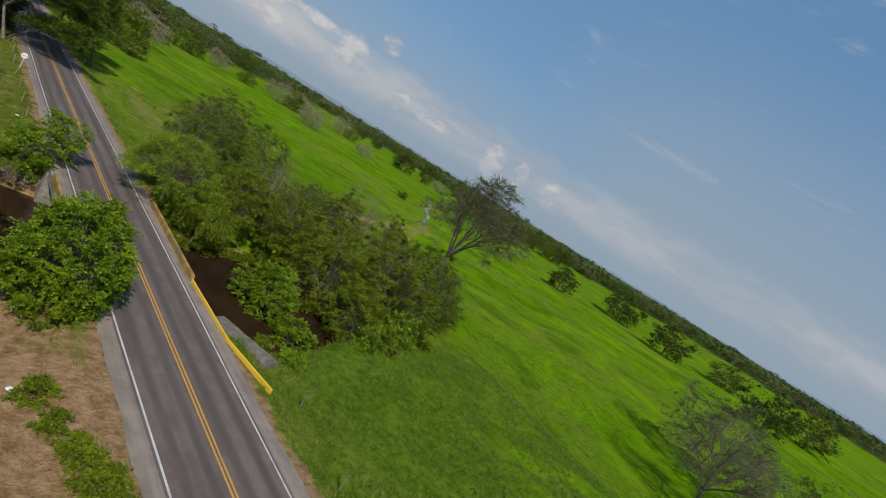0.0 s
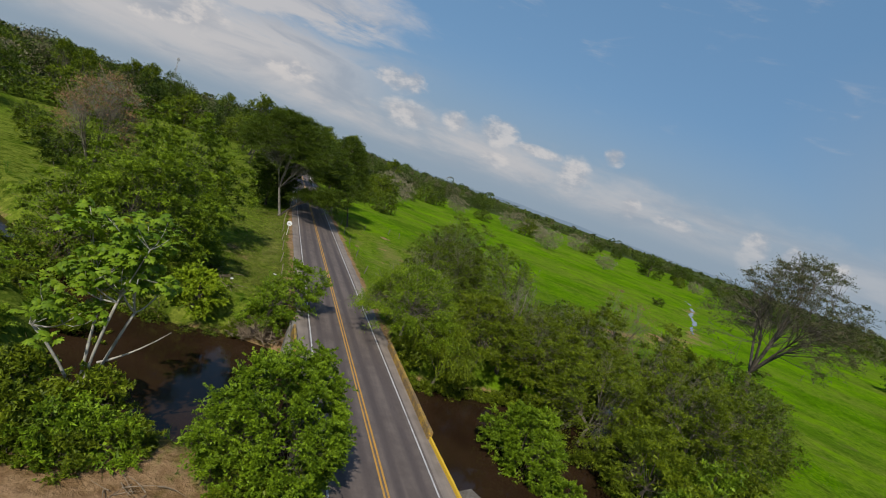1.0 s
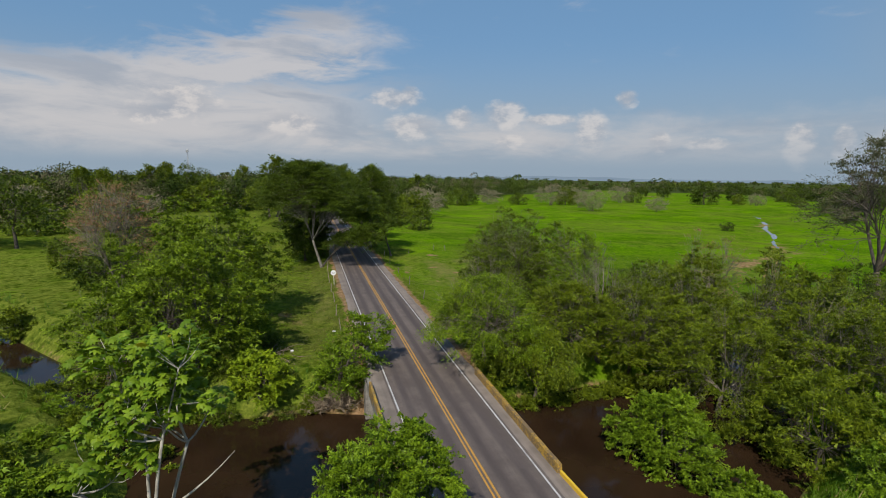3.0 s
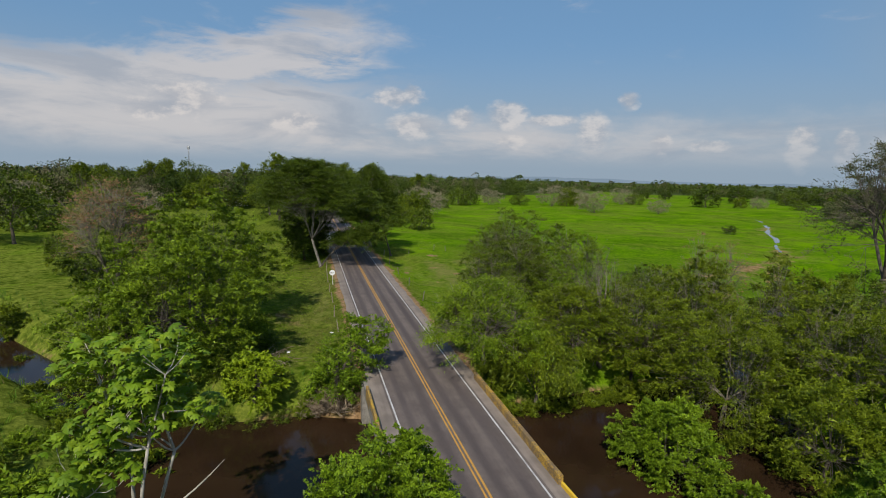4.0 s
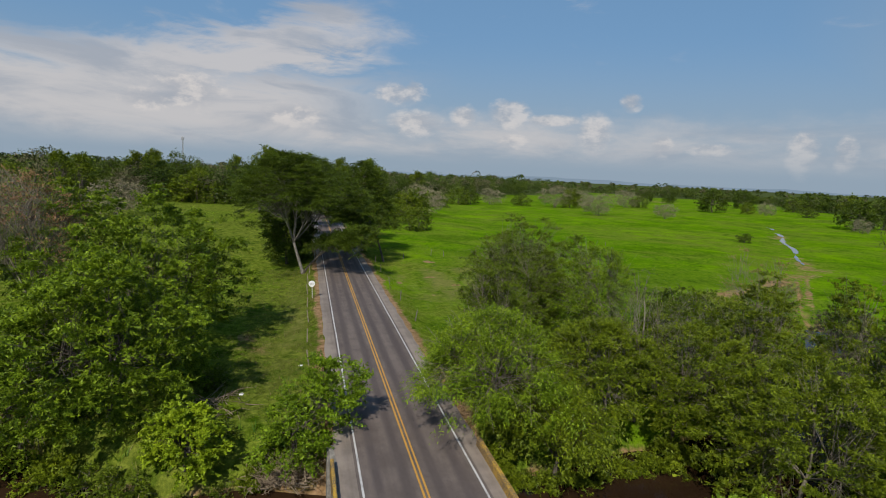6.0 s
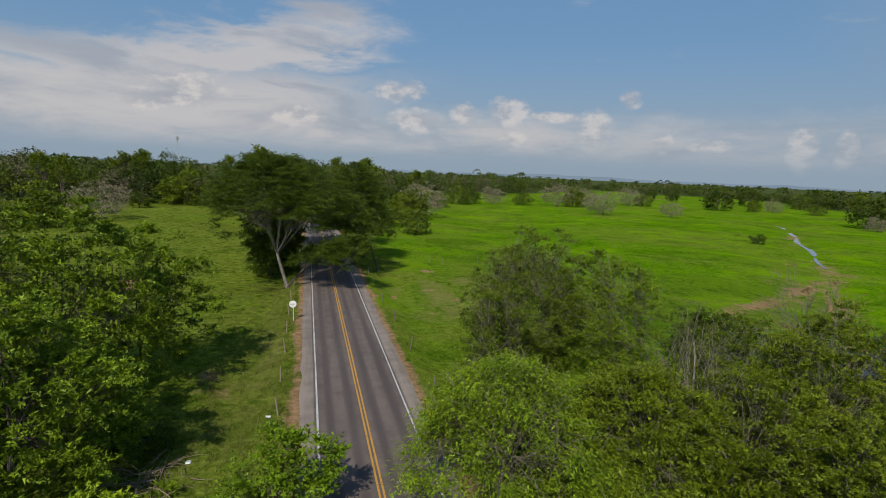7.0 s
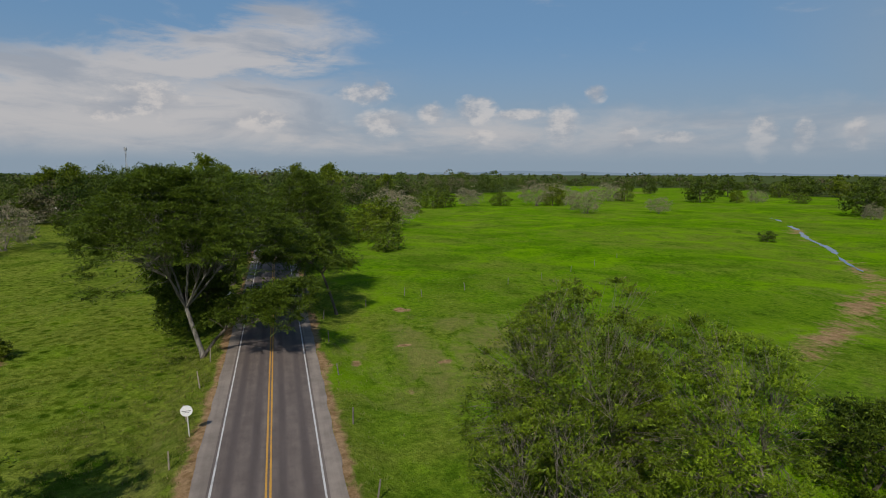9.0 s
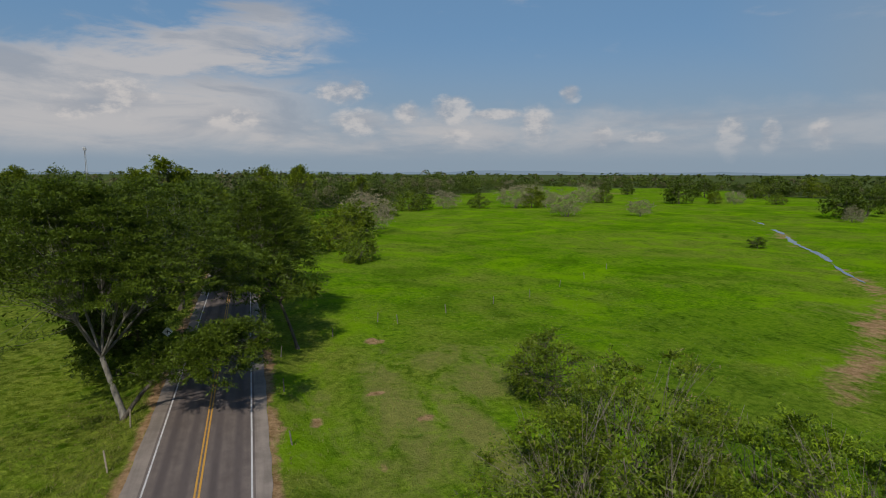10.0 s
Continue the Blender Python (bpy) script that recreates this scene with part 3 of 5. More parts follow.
def tree_meshes(seed, height, radius, clumps, per_clump, leaf_size, leaf_mat, bark=None, shape="round", low=0.3, trunk_r=0.25, fork=0.3,
                clump_r=0.9, flat=0.42, lean=(0, 0), upward=0.6, limbs=5, slim=0.42, droop=0.0, twig_show=0.0, stems=1, core=3, hollow=0.55):
    """The meshes of one tree, its foot at the origin: (wood, crown)."""
    rng = np.random.default_rng(seed)
    cps = crown_points(rng, clumps, shape, radius, height * low, height - clump_r * 0.4, hollow)
    cps = cps + np.array([lean[0], lean[1], 0]) * (cps[:, 2:3] / height)
    verts, faces = [], []

    def add(path, r0, r1, sides):
        v, f = tube(path, np.linspace(r0, r1, len(path)), sides)
        o = len(verts)
        verts.extend(v)
        faces.extend([tuple(i + o for i in q) for q in f])

    zf = height * fork
    centre = np.array([lean[0], lean[1], 0]) * fork
    tops = []
    for s in range(stems):
        foot = np.array([0, 0, -0.4]) if stems == 1 else np.array([*rng.normal(0, trunk_r * 1.8, 2), -0.4])
        top = centre + np.array([*rng.normal(0, 0.05 * height * (1 if stems == 1 else 3), 2), zf])
        tops.append(top)
        path = bend(foot, top, rng, 0, 0.05, 6)
        flare = np.linspace(trunk_r, trunk_r * 0.72, 6) / stems ** 0.5
        flare[0] *= 1.5
        v, f = tube(path, flare, 9)
        o = len(verts)
        verts.extend(v)
        faces.extend([tuple(i + o for i in q) for q in f])
    ang = np.arctan2(cps[:, 1] - centre[1], cps[:, 0] - centre[0]) + rng.uniform(0, 6.28)
    group = ((ang % (2 * np.pi)) / (2 * np.pi) * limbs).astype(int)
    group[np.hypot(cps[:, 0] - lean[0] * 0.8, cps[:, 1] - lean[1] * 0.8) < radius * 0.25] = limbs
    for k in range(limbs + 1):
        idx = np.where(group == k)[0]
        if not len(idx):
            continue
        start = tops[k % stems]
        goal = cps[idx].mean(0) * np.array([0.8, 0.8, 0.9])
        path = bend(start, goal, rng, 0.08, 0.08, 6)
        r = trunk_r * 0.42 / stems ** 0.4
        add(path, r, r * 0.42, 7)
        for i in idx:
            s = path[rng.integers(2, 6)]
            q = bend(s, cps[i], rng, 0.06, 0.12, 3)
            add(q, r * 0.26, r * 0.06, 3)
            if twig_show:
                for _ in range(int(twig_show)):
                    end = cps[i] + rng.normal(0, clump_r * 0.75, 3) * np.array([1, 1, 0.7])
                    add(bend(q[1], end, rng, 0.05, 0.15, 2), max(r * 0.13, 0.015), 0.009, 3)
    wood = mesh_from("trunk", verts, faces, bark or BARK, True)
    count = (per_clump * 1.75 * rng.uniform(0.55, 1.45, len(cps))).astype(int)
    who = np.repeat(np.arange(len(cps)), count)
    # leaves sit in two loose rows along sprays that leave each clump outwards and upwards
    twigs = 12
    out = cps - np.array([centre[0], centre[1], height * (low + 0.25)])
    out /= np.linalg.norm(out, axis=1)[:, None] + 1e-9
    way = rng.normal(0, 1, (len(cps), twigs, 3)) * np.array([1, 1, 0.7]) + out[:, None, :] * 0.8 + np.array([0, 0, 0.25])
    way /= np.linalg.norm(way, axis=2)[:, :, None] + 1e-9
    face = rng.normal(0, 0.55, way.shape) + np.array([0, 0, 0.55 + upward * 0.6])
    face -= way * (face * way).sum(2)[:, :, None]
    face /= np.linalg.norm(face, axis=2)[:, :, None] + 1e-9
    side = np.cross(way, face)
    reach = rng.uniform(0.5, 1.55, (len(cps), twigs, 1))
    size_c = clump_r * rng.uniform(0.65, 1.35, len(cps))
    pick = rng.integers(0, twigs, len(who))
    along = rng.uniform(0.04, 1, len(who)) ** 0.75
    row = rng.uniform(-1, 1, len(who)) * 0.30 * (1.1 - along)
    off = (way * reach)[who, pick] * along[:, None] * size_c[who][:, None] + side[who, pick] * (row * size_c[who])[:, None]
    off[:, 2] -= 0.30 * along ** 2 * size_c[who]
    off = off * np.array([1.15, 1.15, min(1.0, flat * 1.75)]) + rng.normal(0, 0.05, (len(who), 3)) * clump_r
    cen = cps[who] + off
    facing, run = face[who, pick], way[who, pick]
    if droop:
        cen[:, 2] -= droop * rng.uniform(0, 1.0, len(cen)) ** 2 * clump_r * 2.2
    sizes = leaf_size * 0.98 * rng.uniform(0.6, 1.4, len(cen))
    if core:
        axis = np.array([centre[0], centre[1], height * (low + 0.3)])
        inner = np.repeat(cps + (axis - cps) * 0.30, core * 2, 0) + rng.normal(0, clump_r * 0.42, (len(cps) * core * 2, 3))
        cen = np.concatenate([cen, inner])
        facing = np.concatenate([facing, rng.normal(0, 1, (len(inner), 3)) + np.array([0, 0, 0.6])])
        run = np.concatenate([run, np.zeros((len(inner), 3))])
        sizes = np.concatenate([sizes, min(leaf_size * 1.9, 0.7) * rng.uniform(0.7, 1.2, len(inner))])
    crown = quads_mesh("crown", leaves(cen, sizes, rng, upward, slim, droop, facing, run), leaf_mat, 3)
    return wood, crown


def plant(meshes, x, y, label, category="tree", name="tree", group="", sink=0.0, turn=0.0, scale=1.0):
    ob = base(name, x, y, float(land(x, y)) - sink, label, category, group)
    ob.matrix_basis = pose(x, y, float(land(x, y)) - sink, 0, 0, turn) @ Matrix.Diagonal((scale, scale, scale, 1))
    child("trunk", meshes[0], ob)
    child("crown", meshes[1], ob)
    return ob


# ---- bridge ----
def bar(name, p0, p1, width, z0, z1, mat, parent, label="", bevel=0.05, ragged=0.0, seed=1):
    """A long wall or kerb between two points of the plan, with worn, slightly uneven edges."""
    a, b = Vector((*p0, 0)), Vector((*p1, 0))
    d = (b - a).normalized()
    k = Vector((-d.y, d.x, 0)) * width / 2
    n = max(2, int((b - a).length / 0.7))
    rng = random.Random(seed)
    bm = bmesh.new()
    rings = []
    for i in range(n + 1):
        c = a.lerp(b, i / n)
        j = [rng.gauss(0, ragged) for _ in range(4)]
        prof = [(-1, z0), (-1, z1 - bevel + j[0] * 0.5), (-1 + 2 * bevel / width, z1 + j[1] * 0.5), (1 - 2 * bevel / width, z1 + j[2] * 0.5), (1, z1 - bevel + j[3] * 0.5), (1, z0)]
        rings.append([bm.verts.new(c + k * (s + j[0]) + Vector((0, 0, z))) for s, z in prof])
    for r, s in zip(rings, rings[1:]):
        for i in range(6):
            bm.faces.new((r[i], r[(i + 1) % 6], s[(i + 1) % 6], s[i]))
    bm.faces.new(rings[0]), bm.faces.new(list(reversed(rings[-1])))
    bmesh.ops.recalc_face_normals(bm, faces=bm.faces)
    return part(name, bm, mat, parent, label)


def make_bridge():
    b = base("bridge", 0, 30, 0, "low concrete road bridge with worn yellow parapets", "bridge")
    bm = bmesh.new()
    box(bm, -0.17, 0, -0.48, 10.1, 23.0, 0.9, 0.03)
    part("deck", bm, CONCRETE, b)
    for x in (-4.2, -1.4, 1.4, 4.2):
        bm = bmesh.new()
        box(bm, x, 0, -1.45, 0.45, 22.6, 1.06, 0.03)
        part("girder", bm, CONCRETE, b)
    for y in (-11.6, 11.6):
        bm = bmesh.new()
        box(bm, -0.17, y, -2.9, 10.3, 1.6, 4.9, 0.06)
        part("abutment", bm, CONCRETE, b)
    bar("parapet", (4.72, 10.0), (4.62, -7.4), 0.30, -0.25, 0.60, YELLOW_WALL, b, "worn yellow-painted concrete parapet", 0.05, 0.02, 3)
    bar("parapet", (-5.12, 8.8), (-5.05, -10.5), 0.22, -0.6, 0.5, YELLOW_WALL, b, "worn yellow-painted concrete parapet", 0.04, 0.01, 4)
    bar("parapet", (4.64, -7.55), (4.95, -17.0), 0.17, -0.3, 0.28, YELLOW_KERB, b, "yellow-painted low wall", 0.04, 0.008, 5)
    bar("parapet", (4.95, -17.0), (6.4, -23.4), 0.17, -0.5, 0.26, YELLOW_KERB, b, "yellow-painted low wall", 0.04, 0.008, 6)
    bar("wing_wall", (5.75, -12.6), (8.7, -18.9), 1.7, -4.6, -0.30, CONCRETE_STAINED, b, "", 0.05, 0.03, 7)
    bar("wing_wall", (9.7, -18.3), (15.4, -17.9), 0.8, -4.6, -0.95, CONCRETE_STAINED, b, "", 0.05, 0.03, 8)
    return b


make_bridge()

# ---- the trees that the camera passes ----
T = tree_meshes
SPEC = [
    # x, y, height, radius, clumps, leaves a clump, leaf size, foliage, shape, low, extra, label
    (-6.9, 15.7, 7.7, 3.9, 340, 190, 0.145, LEAF_BRIGHT, "round", 0.02, dict(trunk_r=0.16, clump_r=0.62, slim=0.6, hollow=0.78, flat=0.5, core=4), "dense round bright-green tree beside the road bridge"),
    (-20.8, 49.5, 12.6, 6.8, 330, 130, 0.26, LEAF_WARM, "round", 0.06, {}, "broad feathery green tree on the river bank"),
    (-23, 62, 16.4, 7.2, 300, 110, 0.27, LEAF_WARM, "round", 0.06, {}, "broad feathery green tree on the river bank"),
    (-18.8, 69.5, 14.6, 4.8, 190, 100, 0.27, LEAF_WARM, "round", 0.12, {}, "broad feathery green tree on the pasture's edge"),
    (-27.2, 51.5, 12.0, 5.4, 220, 100, 0.26, LEAF_WARM, "round", 0.05, dict(twig_show=2, bark=BARK_TWIG), "feathery green tree on the river bank"),
    (-31.2, 62.5, 17.8, 4.9, 150, 44, 0.20, LEAF_BROWN, "umbrella", 0.45, dict(twig_show=7, bark=BARK_TWIG, core=0, clump_r=1.2), "half-dead tree with reddish-brown twigs"),
    (-7.8, 44.0, 7.4, 3.1, 105, 115, 0.21, LEAF_BRIGHT, "round", 0.05, dict(lean=(3.6, 0.4), slim=0.55, twig_show=1), "small leafy tree leaning over the road"),
    (-14.6, 44.4, 4.4, 2.4, 90, 140, 0.2, LEAF_FRESH, "round", 0.05, dict(clump_r=0.6, slim=0.6), "lime-green rounded bush on the river bank"),
    (6.8, 44, 9.2, 6.0, 250, 140, 0.18, LEAF_LIME, "umbrella", 0.14, dict(bark=BARK_TWIG, droop=0.25, twig_show=3, flat=0.26, clump_r=1.15, upward=0.9), "feathery light-green tree overhanging the road"),
    (10.6, 40.4, 10.2, 3.2, 120, 120, 0.19, LEAF, "umbrella", 0.42, dict(droop=0.55, twig_show=1, core=2, clump_r=1.1), "drooping feathery tree over the brown water"),
    (16.5, 45, 9.4, 5.6, 250, 120, 0.20, LEAF, "umbrella", 0.34, dict(bark=BARK_TWIG, twig_show=2), "feathery light-green tree by the river"),
    (23.5, 44.5, 11.2, 6.0, 250, 120, 0.20, LEAF, "round", 0.3, dict(bark=BARK_TWIG, twig_show=2), "feathery green tree by the river"),
    (32, 46, 15.2, 4.9, 240, 110, 0.22, LEAF, "round", 0.08, dict(bark=BARK_TWIG, twig_show=2), "tall green tree by the river"),
    (27, 35.5, 12.5, 6.8, 300, 130, 0.20, LEAF, "round", 0.12, dict(bark=BARK_TWIG, twig_show=1, core=5), "dense green tree on the river bank"),
    (38.5, 38, 13.2, 7.0, 250, 120, 0.22, LEAF, "round", 0.04, dict(bark=BARK_TWIG, twig_show=2), "dense green tree on the river bank"),
    (35, 29, 10.5, 5.8, 200, 110, 0.22, LEAF, "round", 0.03, dict(bark=BARK_TWIG, twig_show=2), "dense green tree on the river bank"),
    (46, 32, 10.0, 5.6, 170, 60, 0.22, LEAF_OLIVE, "round", 0.03, dict(twig_show=2), "dense olive-green tree above the bank"),
    (52, 40, 11.0, 5.5, 160, 60, 0.24, LEAF_OLIVE, "round", 0.03, dict(twig_show=2), "dense olive-green tree above the bank"),
    (60, 49, 10.0, 5.5, 150, 60, 0.24, LEAF_OLIVE, "round", 0.03, dict(twig_show=2), "olive-green thicket tree by the stream"),
    (47.3, 50, 15.4, 2.6, 80, 90, 0.24, LEAF, "round", 0.1, dict(twig_show=2), "tall green tree by the stream"),
    (58, 58, 9.0, 5.0, 140, 60, 0.24, LEAF_SPARSE, "round", 0.06, dict(twig_show=4, core=2), "half-bare thicket tree by the stream"),
    (47.2, 61, 12.0, 4.4, 90, 26, 0.18, LEAF_BROWN, "round", 0.25, dict(twig_show=5, bark=BARK_TWIG, core=0), "half-dead brown-twigged tree above the thicket"),
    (20.6, 46.0, 13.0, 3.6, 60, 22, 0.16, LEAF_SPARSE, "round", 0.35, dict(twig_show=3, bark=BARK_TWIG, core=0, trunk_r=0.24, fork=0.4), "leafless pale-limbed tree among green trees"),
    (16.3, 28.3, 7.4, 3.5, 260, 180, 0.16, LEAF_BRIGHT, "round", 0.01, dict(clump_r=0.62, flat=0.48, slim=0.62, hollow=0.75, core=4), "bright green tree beside the brown water"),
    (17.3, 21.0, 4.4, 2.1, 110, 150, 0.16, LEAF_BRIGHT, "round", 0.02, dict(clump_r=0.5, slim=0.62, hollow=0.7), "bright green bush beside the brown water"),
    (27, 25, 8.0, 4.6, 160, 110, 0.23, LEAF, "round", 0.03, {}, "dense green tree on the river bank"),
    (19.4, 70.2, 14.8, 6.8, 330, 125, 0.18, LEAF_OLIVE, "round", 0.04, dict(bark=BARK_TWIG, twig_show=3, stems=3, core=10, hollow=0.55, clump_r=1.0), "feathery olive-green tree standing in the pasture"),
    (14.6, 64.6, 10.4, 4.8, 190, 115, 0.18, LEAF_OLIVE, "round", 0.03, dict(bark=BARK_TWIG, twig_show=3, stems=3, core=8, clump_r=0.9), "lower olive-green tree with pale bare twigs"),
    (26.0, 66.8, 12.6, 5.6, 240, 120, 0.19, LEAF_WARM, "round", 0.04, dict(bark=BARK_TWIG, twig_show=3, stems=2, core=8, clump_r=1.0), "light-green feathery tree beside the pasture tree"),
    (33, 54, 9.6, 5.2, 170, 80, 0.21, LEAF_OLIVE, "round", 0.04, dict(twig_show=4, stems=3, bark=BARK_PALE), "tangled olive-green thicket tree"),
    (40, 66, 6.5, 4.0, 150, 110, 0.23, LEAF_DARK, "round", 0.03, dict(stems=2), "dark dense bush in the pasture"),
    (31, 97, 7.5, 3.8, 120, 70, 0.22, LEAF_OLIVE, "round", 0.03, dict(twig_show=3, stems=3), "low twiggy bush in the pasture"),
    (58.5, 44.5, 27.5, 10.0, 240, 140, 0.21, LEAF_SPARSE, "umbrella", 0.42, dict(twig_show=2, trunk_r=0.5, fork=0.34, clump_r=1.5, core=0, lean=(2.5, 0)), "tall thinly leaved tree with dark leaning limbs"),
    (70, -9, 16.0, 8.5, 150, 30, 0.20, LEAF_SPARSE, "round", 0.3, dict(twig_show=6, trunk_r=0.35, clump_r=1.3, core=0), "bare dead tree in the pasture"),
    (96, 0, 17.0, 9.5, 190, 70, 0.26, LEAF_SPARSE, "round", 0.12, dict(twig_show=3, clump_r=1.3, core=1), "brown-twigged sparse tree in the pasture"),
    (86, -20, 15.0, 9.0, 190, 80, 0.26, LEAF_OLIVE, "round", 0.1, dict(twig_show=3, clump_r=1.3, core=2), "sparse olive tree in the pasture"),
    (-7.2, 105.0, 21.6, 9.4, 430, 240, 0.21, LEAF_DARK, "umbrella", 0.39, dict(bark=BARK_PALE, trunk_r=0.30, fork=0.25, clump_r=1.75, flat=0.2, limbs=7, lean=(-2.6, 2.0), core=8, upward=0.9), "spreading rain tree with a pale forked trunk"),
    (5.4, 131, 20.5, 6.6, 320, 140, 0.24, LEAF_DARK, "umbrella", 0.24, dict(bark=BARK_PALE, trunk_r=0.36, fork=0.27, clump_r=1.7, flat=0.24, limbs=7, core=5, upward=0.9), "spreading rain tree arching over the road"),
    (-6.5, 123, 21.5, 8.6, 290, 100, 0.28, LEAF_DARK, "umbrella", 0.27, dict(bark=BARK_PALE, trunk_r=0.36, fork=0.25, clump_r=1.8, flat=0.24, limbs=6, core=5, upward=0.9), "spreading rain tree arching over the road"),
    (-7.6, 104.8, 9.6, 4.4, 150, 150, 0.22, LEAF_DARK, "umbrella", 0.42, dict(trunk_r=0.2, fork=0.35, clump_r=1.1, lean=(11.0, -4.0), core=6), "dark bough leaning low over the road"),
    (-7, 146, 20.0, 9.5, 260, 32, 0.5, LEAF_DARK, "umbrella", 0.2, dict(trunk_r=0.42, fork=0.3, clump_r=1.8, flat=0.5, limbs=6, core=6), "spreading rain tree arching over the road"),
    (5, 156, 18.0, 8.5, 240, 32, 0.5, LEAF_DARK, "umbrella", 0.2, dict(trunk_r=0.42, fork=0.3, clump_r=1.8, flat=0.5, limbs=6, core=6), "spreading rain tree arching over the road"),
    (-6, 180, 20.0, 9, 200, 32, 0.55, LEAF_DARK, "umbrella", 0.2, dict(trunk_r=0.42, fork=0.3, clump_r=1.9, flat=0.5, limbs=6, core=6), "spreading rain tree beside the road"),
    (9.2, 121, 14.0, 5.2, 150, 100, 0.3, LEAF_DARK, "umbrella", 0.38, dict(trunk_r=0.22, fork=0.45, clump_r=1.3, flat=0.4, lean=(-6.5, 0.0), core=6), "dark rain tree with boughs across the road"),
    (-10.5, 119, 13.0, 5.6, 200, 70, 0.38, LEAF_DARK, "round", 0.12, dict(trunk_r=0.3, clump_r=1.3, core=6), "dark tree under the rain trees"),
]
for k, (x, y, h, r, c, per, size, mat, shape, low, extra, label) in enumerate(SPEC):
    opts = dict(trunk_r=0.2, fork=0.28, clump_r=0.9)
    opts.update(extra)
    plant(T(100 + k, h, r, c, per, size, mat, shape=shape, low=low, **opts), x, y, label)


# ---- the trumpet tree with pale limbs and hand-shaped leaves ----
def palm_leaf_mesh(seed):
    """One hand-shaped leaf: nine drooping lobes round a stalk's end."""
    rng = np.random.default_rng(seed)
    verts, faces = [], []
    lobes = 9
    for k in range(lobes):
        a = (k + 0.5) / lobes * 2 * np.pi * 0.94
        L = 0.40 * rng.uniform(0.85, 1.15) * (0.75 + 0.25 * abs(np.cos(a / 2)))
        d = np.array([np.cos(a), np.sin(a), 0])
        s = np.array([-np.sin(a), np.cos(a), 0])
        o = len(verts)
        verts += [(0, 0, 0.02), tuple(d * L * 0.62 + s * 0.088 - np.array([0, 0, 0.06])), tuple(d * L - np.array([0, 0, 0.15])),
                  tuple(d * L * 0.62 - s * 0.088 - np.array([0, 0, 0.06])), tuple(d * L * 0.6 - np.array([0, 0, 0.06]))]
        faces += [(o, o + 1, o + 4), (o, o + 4, o + 3), (o + 1, o + 2, o + 4), (o + 4, o + 2, o + 3)]
    return verts, faces


def make_trumpet_tree(x, y):
    rng = np.random.default_rng(5)
    z = float(land(x, y))
    ob = base("trumpet_tree", x, y, z, "pale-limbed trumpet tree with large hand-shaped leaves", "tree")
    tips = []
    verts, faces = [], []

    def add(path, r0, r1, sides=8):
        v, f = tube(path, np.linspace(r0, r1, len(path)), sides)
        o = len(verts)
        verts.extend(v)
        faces.extend([tuple(i + o for i in q) for q in f])
    for k, (fx, fy, fz) in enumerate(((1.3, 0.4, 6.2), (-0.6, 0.7, 6.8), (0.5, -0.8, 7.0), (-3.0, -0.8, 4.8))):
        foot = np.array([rng.normal(0, 0.3), rng.normal(0, 0.3), -0.5])
        fork = np.array([fx, fy, fz])
        add(bend(foot, fork, rng, 0, 0.05, 6), 0.10, 0.07)
        for j in range(5 if k < 3 else 3):
            a = rng.uniform(0, 6.28)
            r = rng.uniform(0.6, 2.0)
            knee = fork + np.array([np.cos(a) * r, np.sin(a) * r, rng.uniform(0.2, 4.6 - 0.9 * r) if k < 3 else rng.uniform(-0.4, 1.2)])
            add(bend(fork, knee, rng, -0.15, 0.10, 6), 0.055, 0.034, 6)
            for m in range(4):
                tip = knee + rng.normal(0, 1, 3) * np.array([0.95, 0.95, 0.5]) + np.array([0, 0, 0.9])
                add(bend(knee, tip, rng, -0.1, 0.08, 4), 0.022, 0.014, 5)
                tips.append(tip)
            if j % 2:
                tips.append(knee + np.array([0.2, -0.2, 0.5]))
    a, b = np.array([0.2, 0, 3.0]), np.array([3.4, 0.6, 5.4])
    add(bend(a, b, rng, -0.1, 0.03, 6), 0.08, 0.02, 6)
    child("trunk", mesh_from("trunk", verts, faces, BARK_WHITE, True), ob, "pale grey trunk and limbs")
    kinds = []
    for k in range(4):
        v, f = palm_leaf_mesh(k)
        kinds.append(mesh_from("leaf", v, f, LEAF_PALM if k < 3 else LEAF_PALM_YOUNG))
    yellow = kinds[0].copy()
    yellow.materials[0] = LEAF_YELLOW
    rest_v, rest_f = [], []
    single = 0
    for i, tip in enumerate(tips):
        for j in range(10):
            a = j * 2.4 + rng.uniform(0, 1)
            r = 0.12 + 0.065 * j + rng.uniform(-0.08, 0.08)
            c = tip + np.array([np.cos(a) * r, np.sin(a) * r, 0.34 - 0.07 * j + rng.normal(0, 0.06)])
            s = rng.uniform(0.66, 1.05)
            m = pose(*c, 0, 0, math.degrees(a) - 90) @ pose(0, 0, 0, -rng.uniform(12, 50), rng.uniform(-15, 15), rng.uniform(0, 360)) @ Matrix.Diagonal((s, s, s, 1))
            pick = rng.integers(0, 4)
            if (i * 10 + j) % 3 == 0 and single < 295:
                leaf = child("leaf", yellow if rng.uniform() < 0.04 else kinds[pick], ob)
                leaf.matrix_basis = m
                single += 1
            else:
                v, f = palm_leaf_mesh(pick)
                o = len(rest_v)
                rest_v += [tuple(m @ Vector(p)) for p in v]
                rest_f += [tuple(k + o for k in q) for q in f]
    tagged(child("foliage", mesh_from("foliage", rest_v, rest_f, LEAF_PALM_REST), ob), kind="stuff")
    return ob


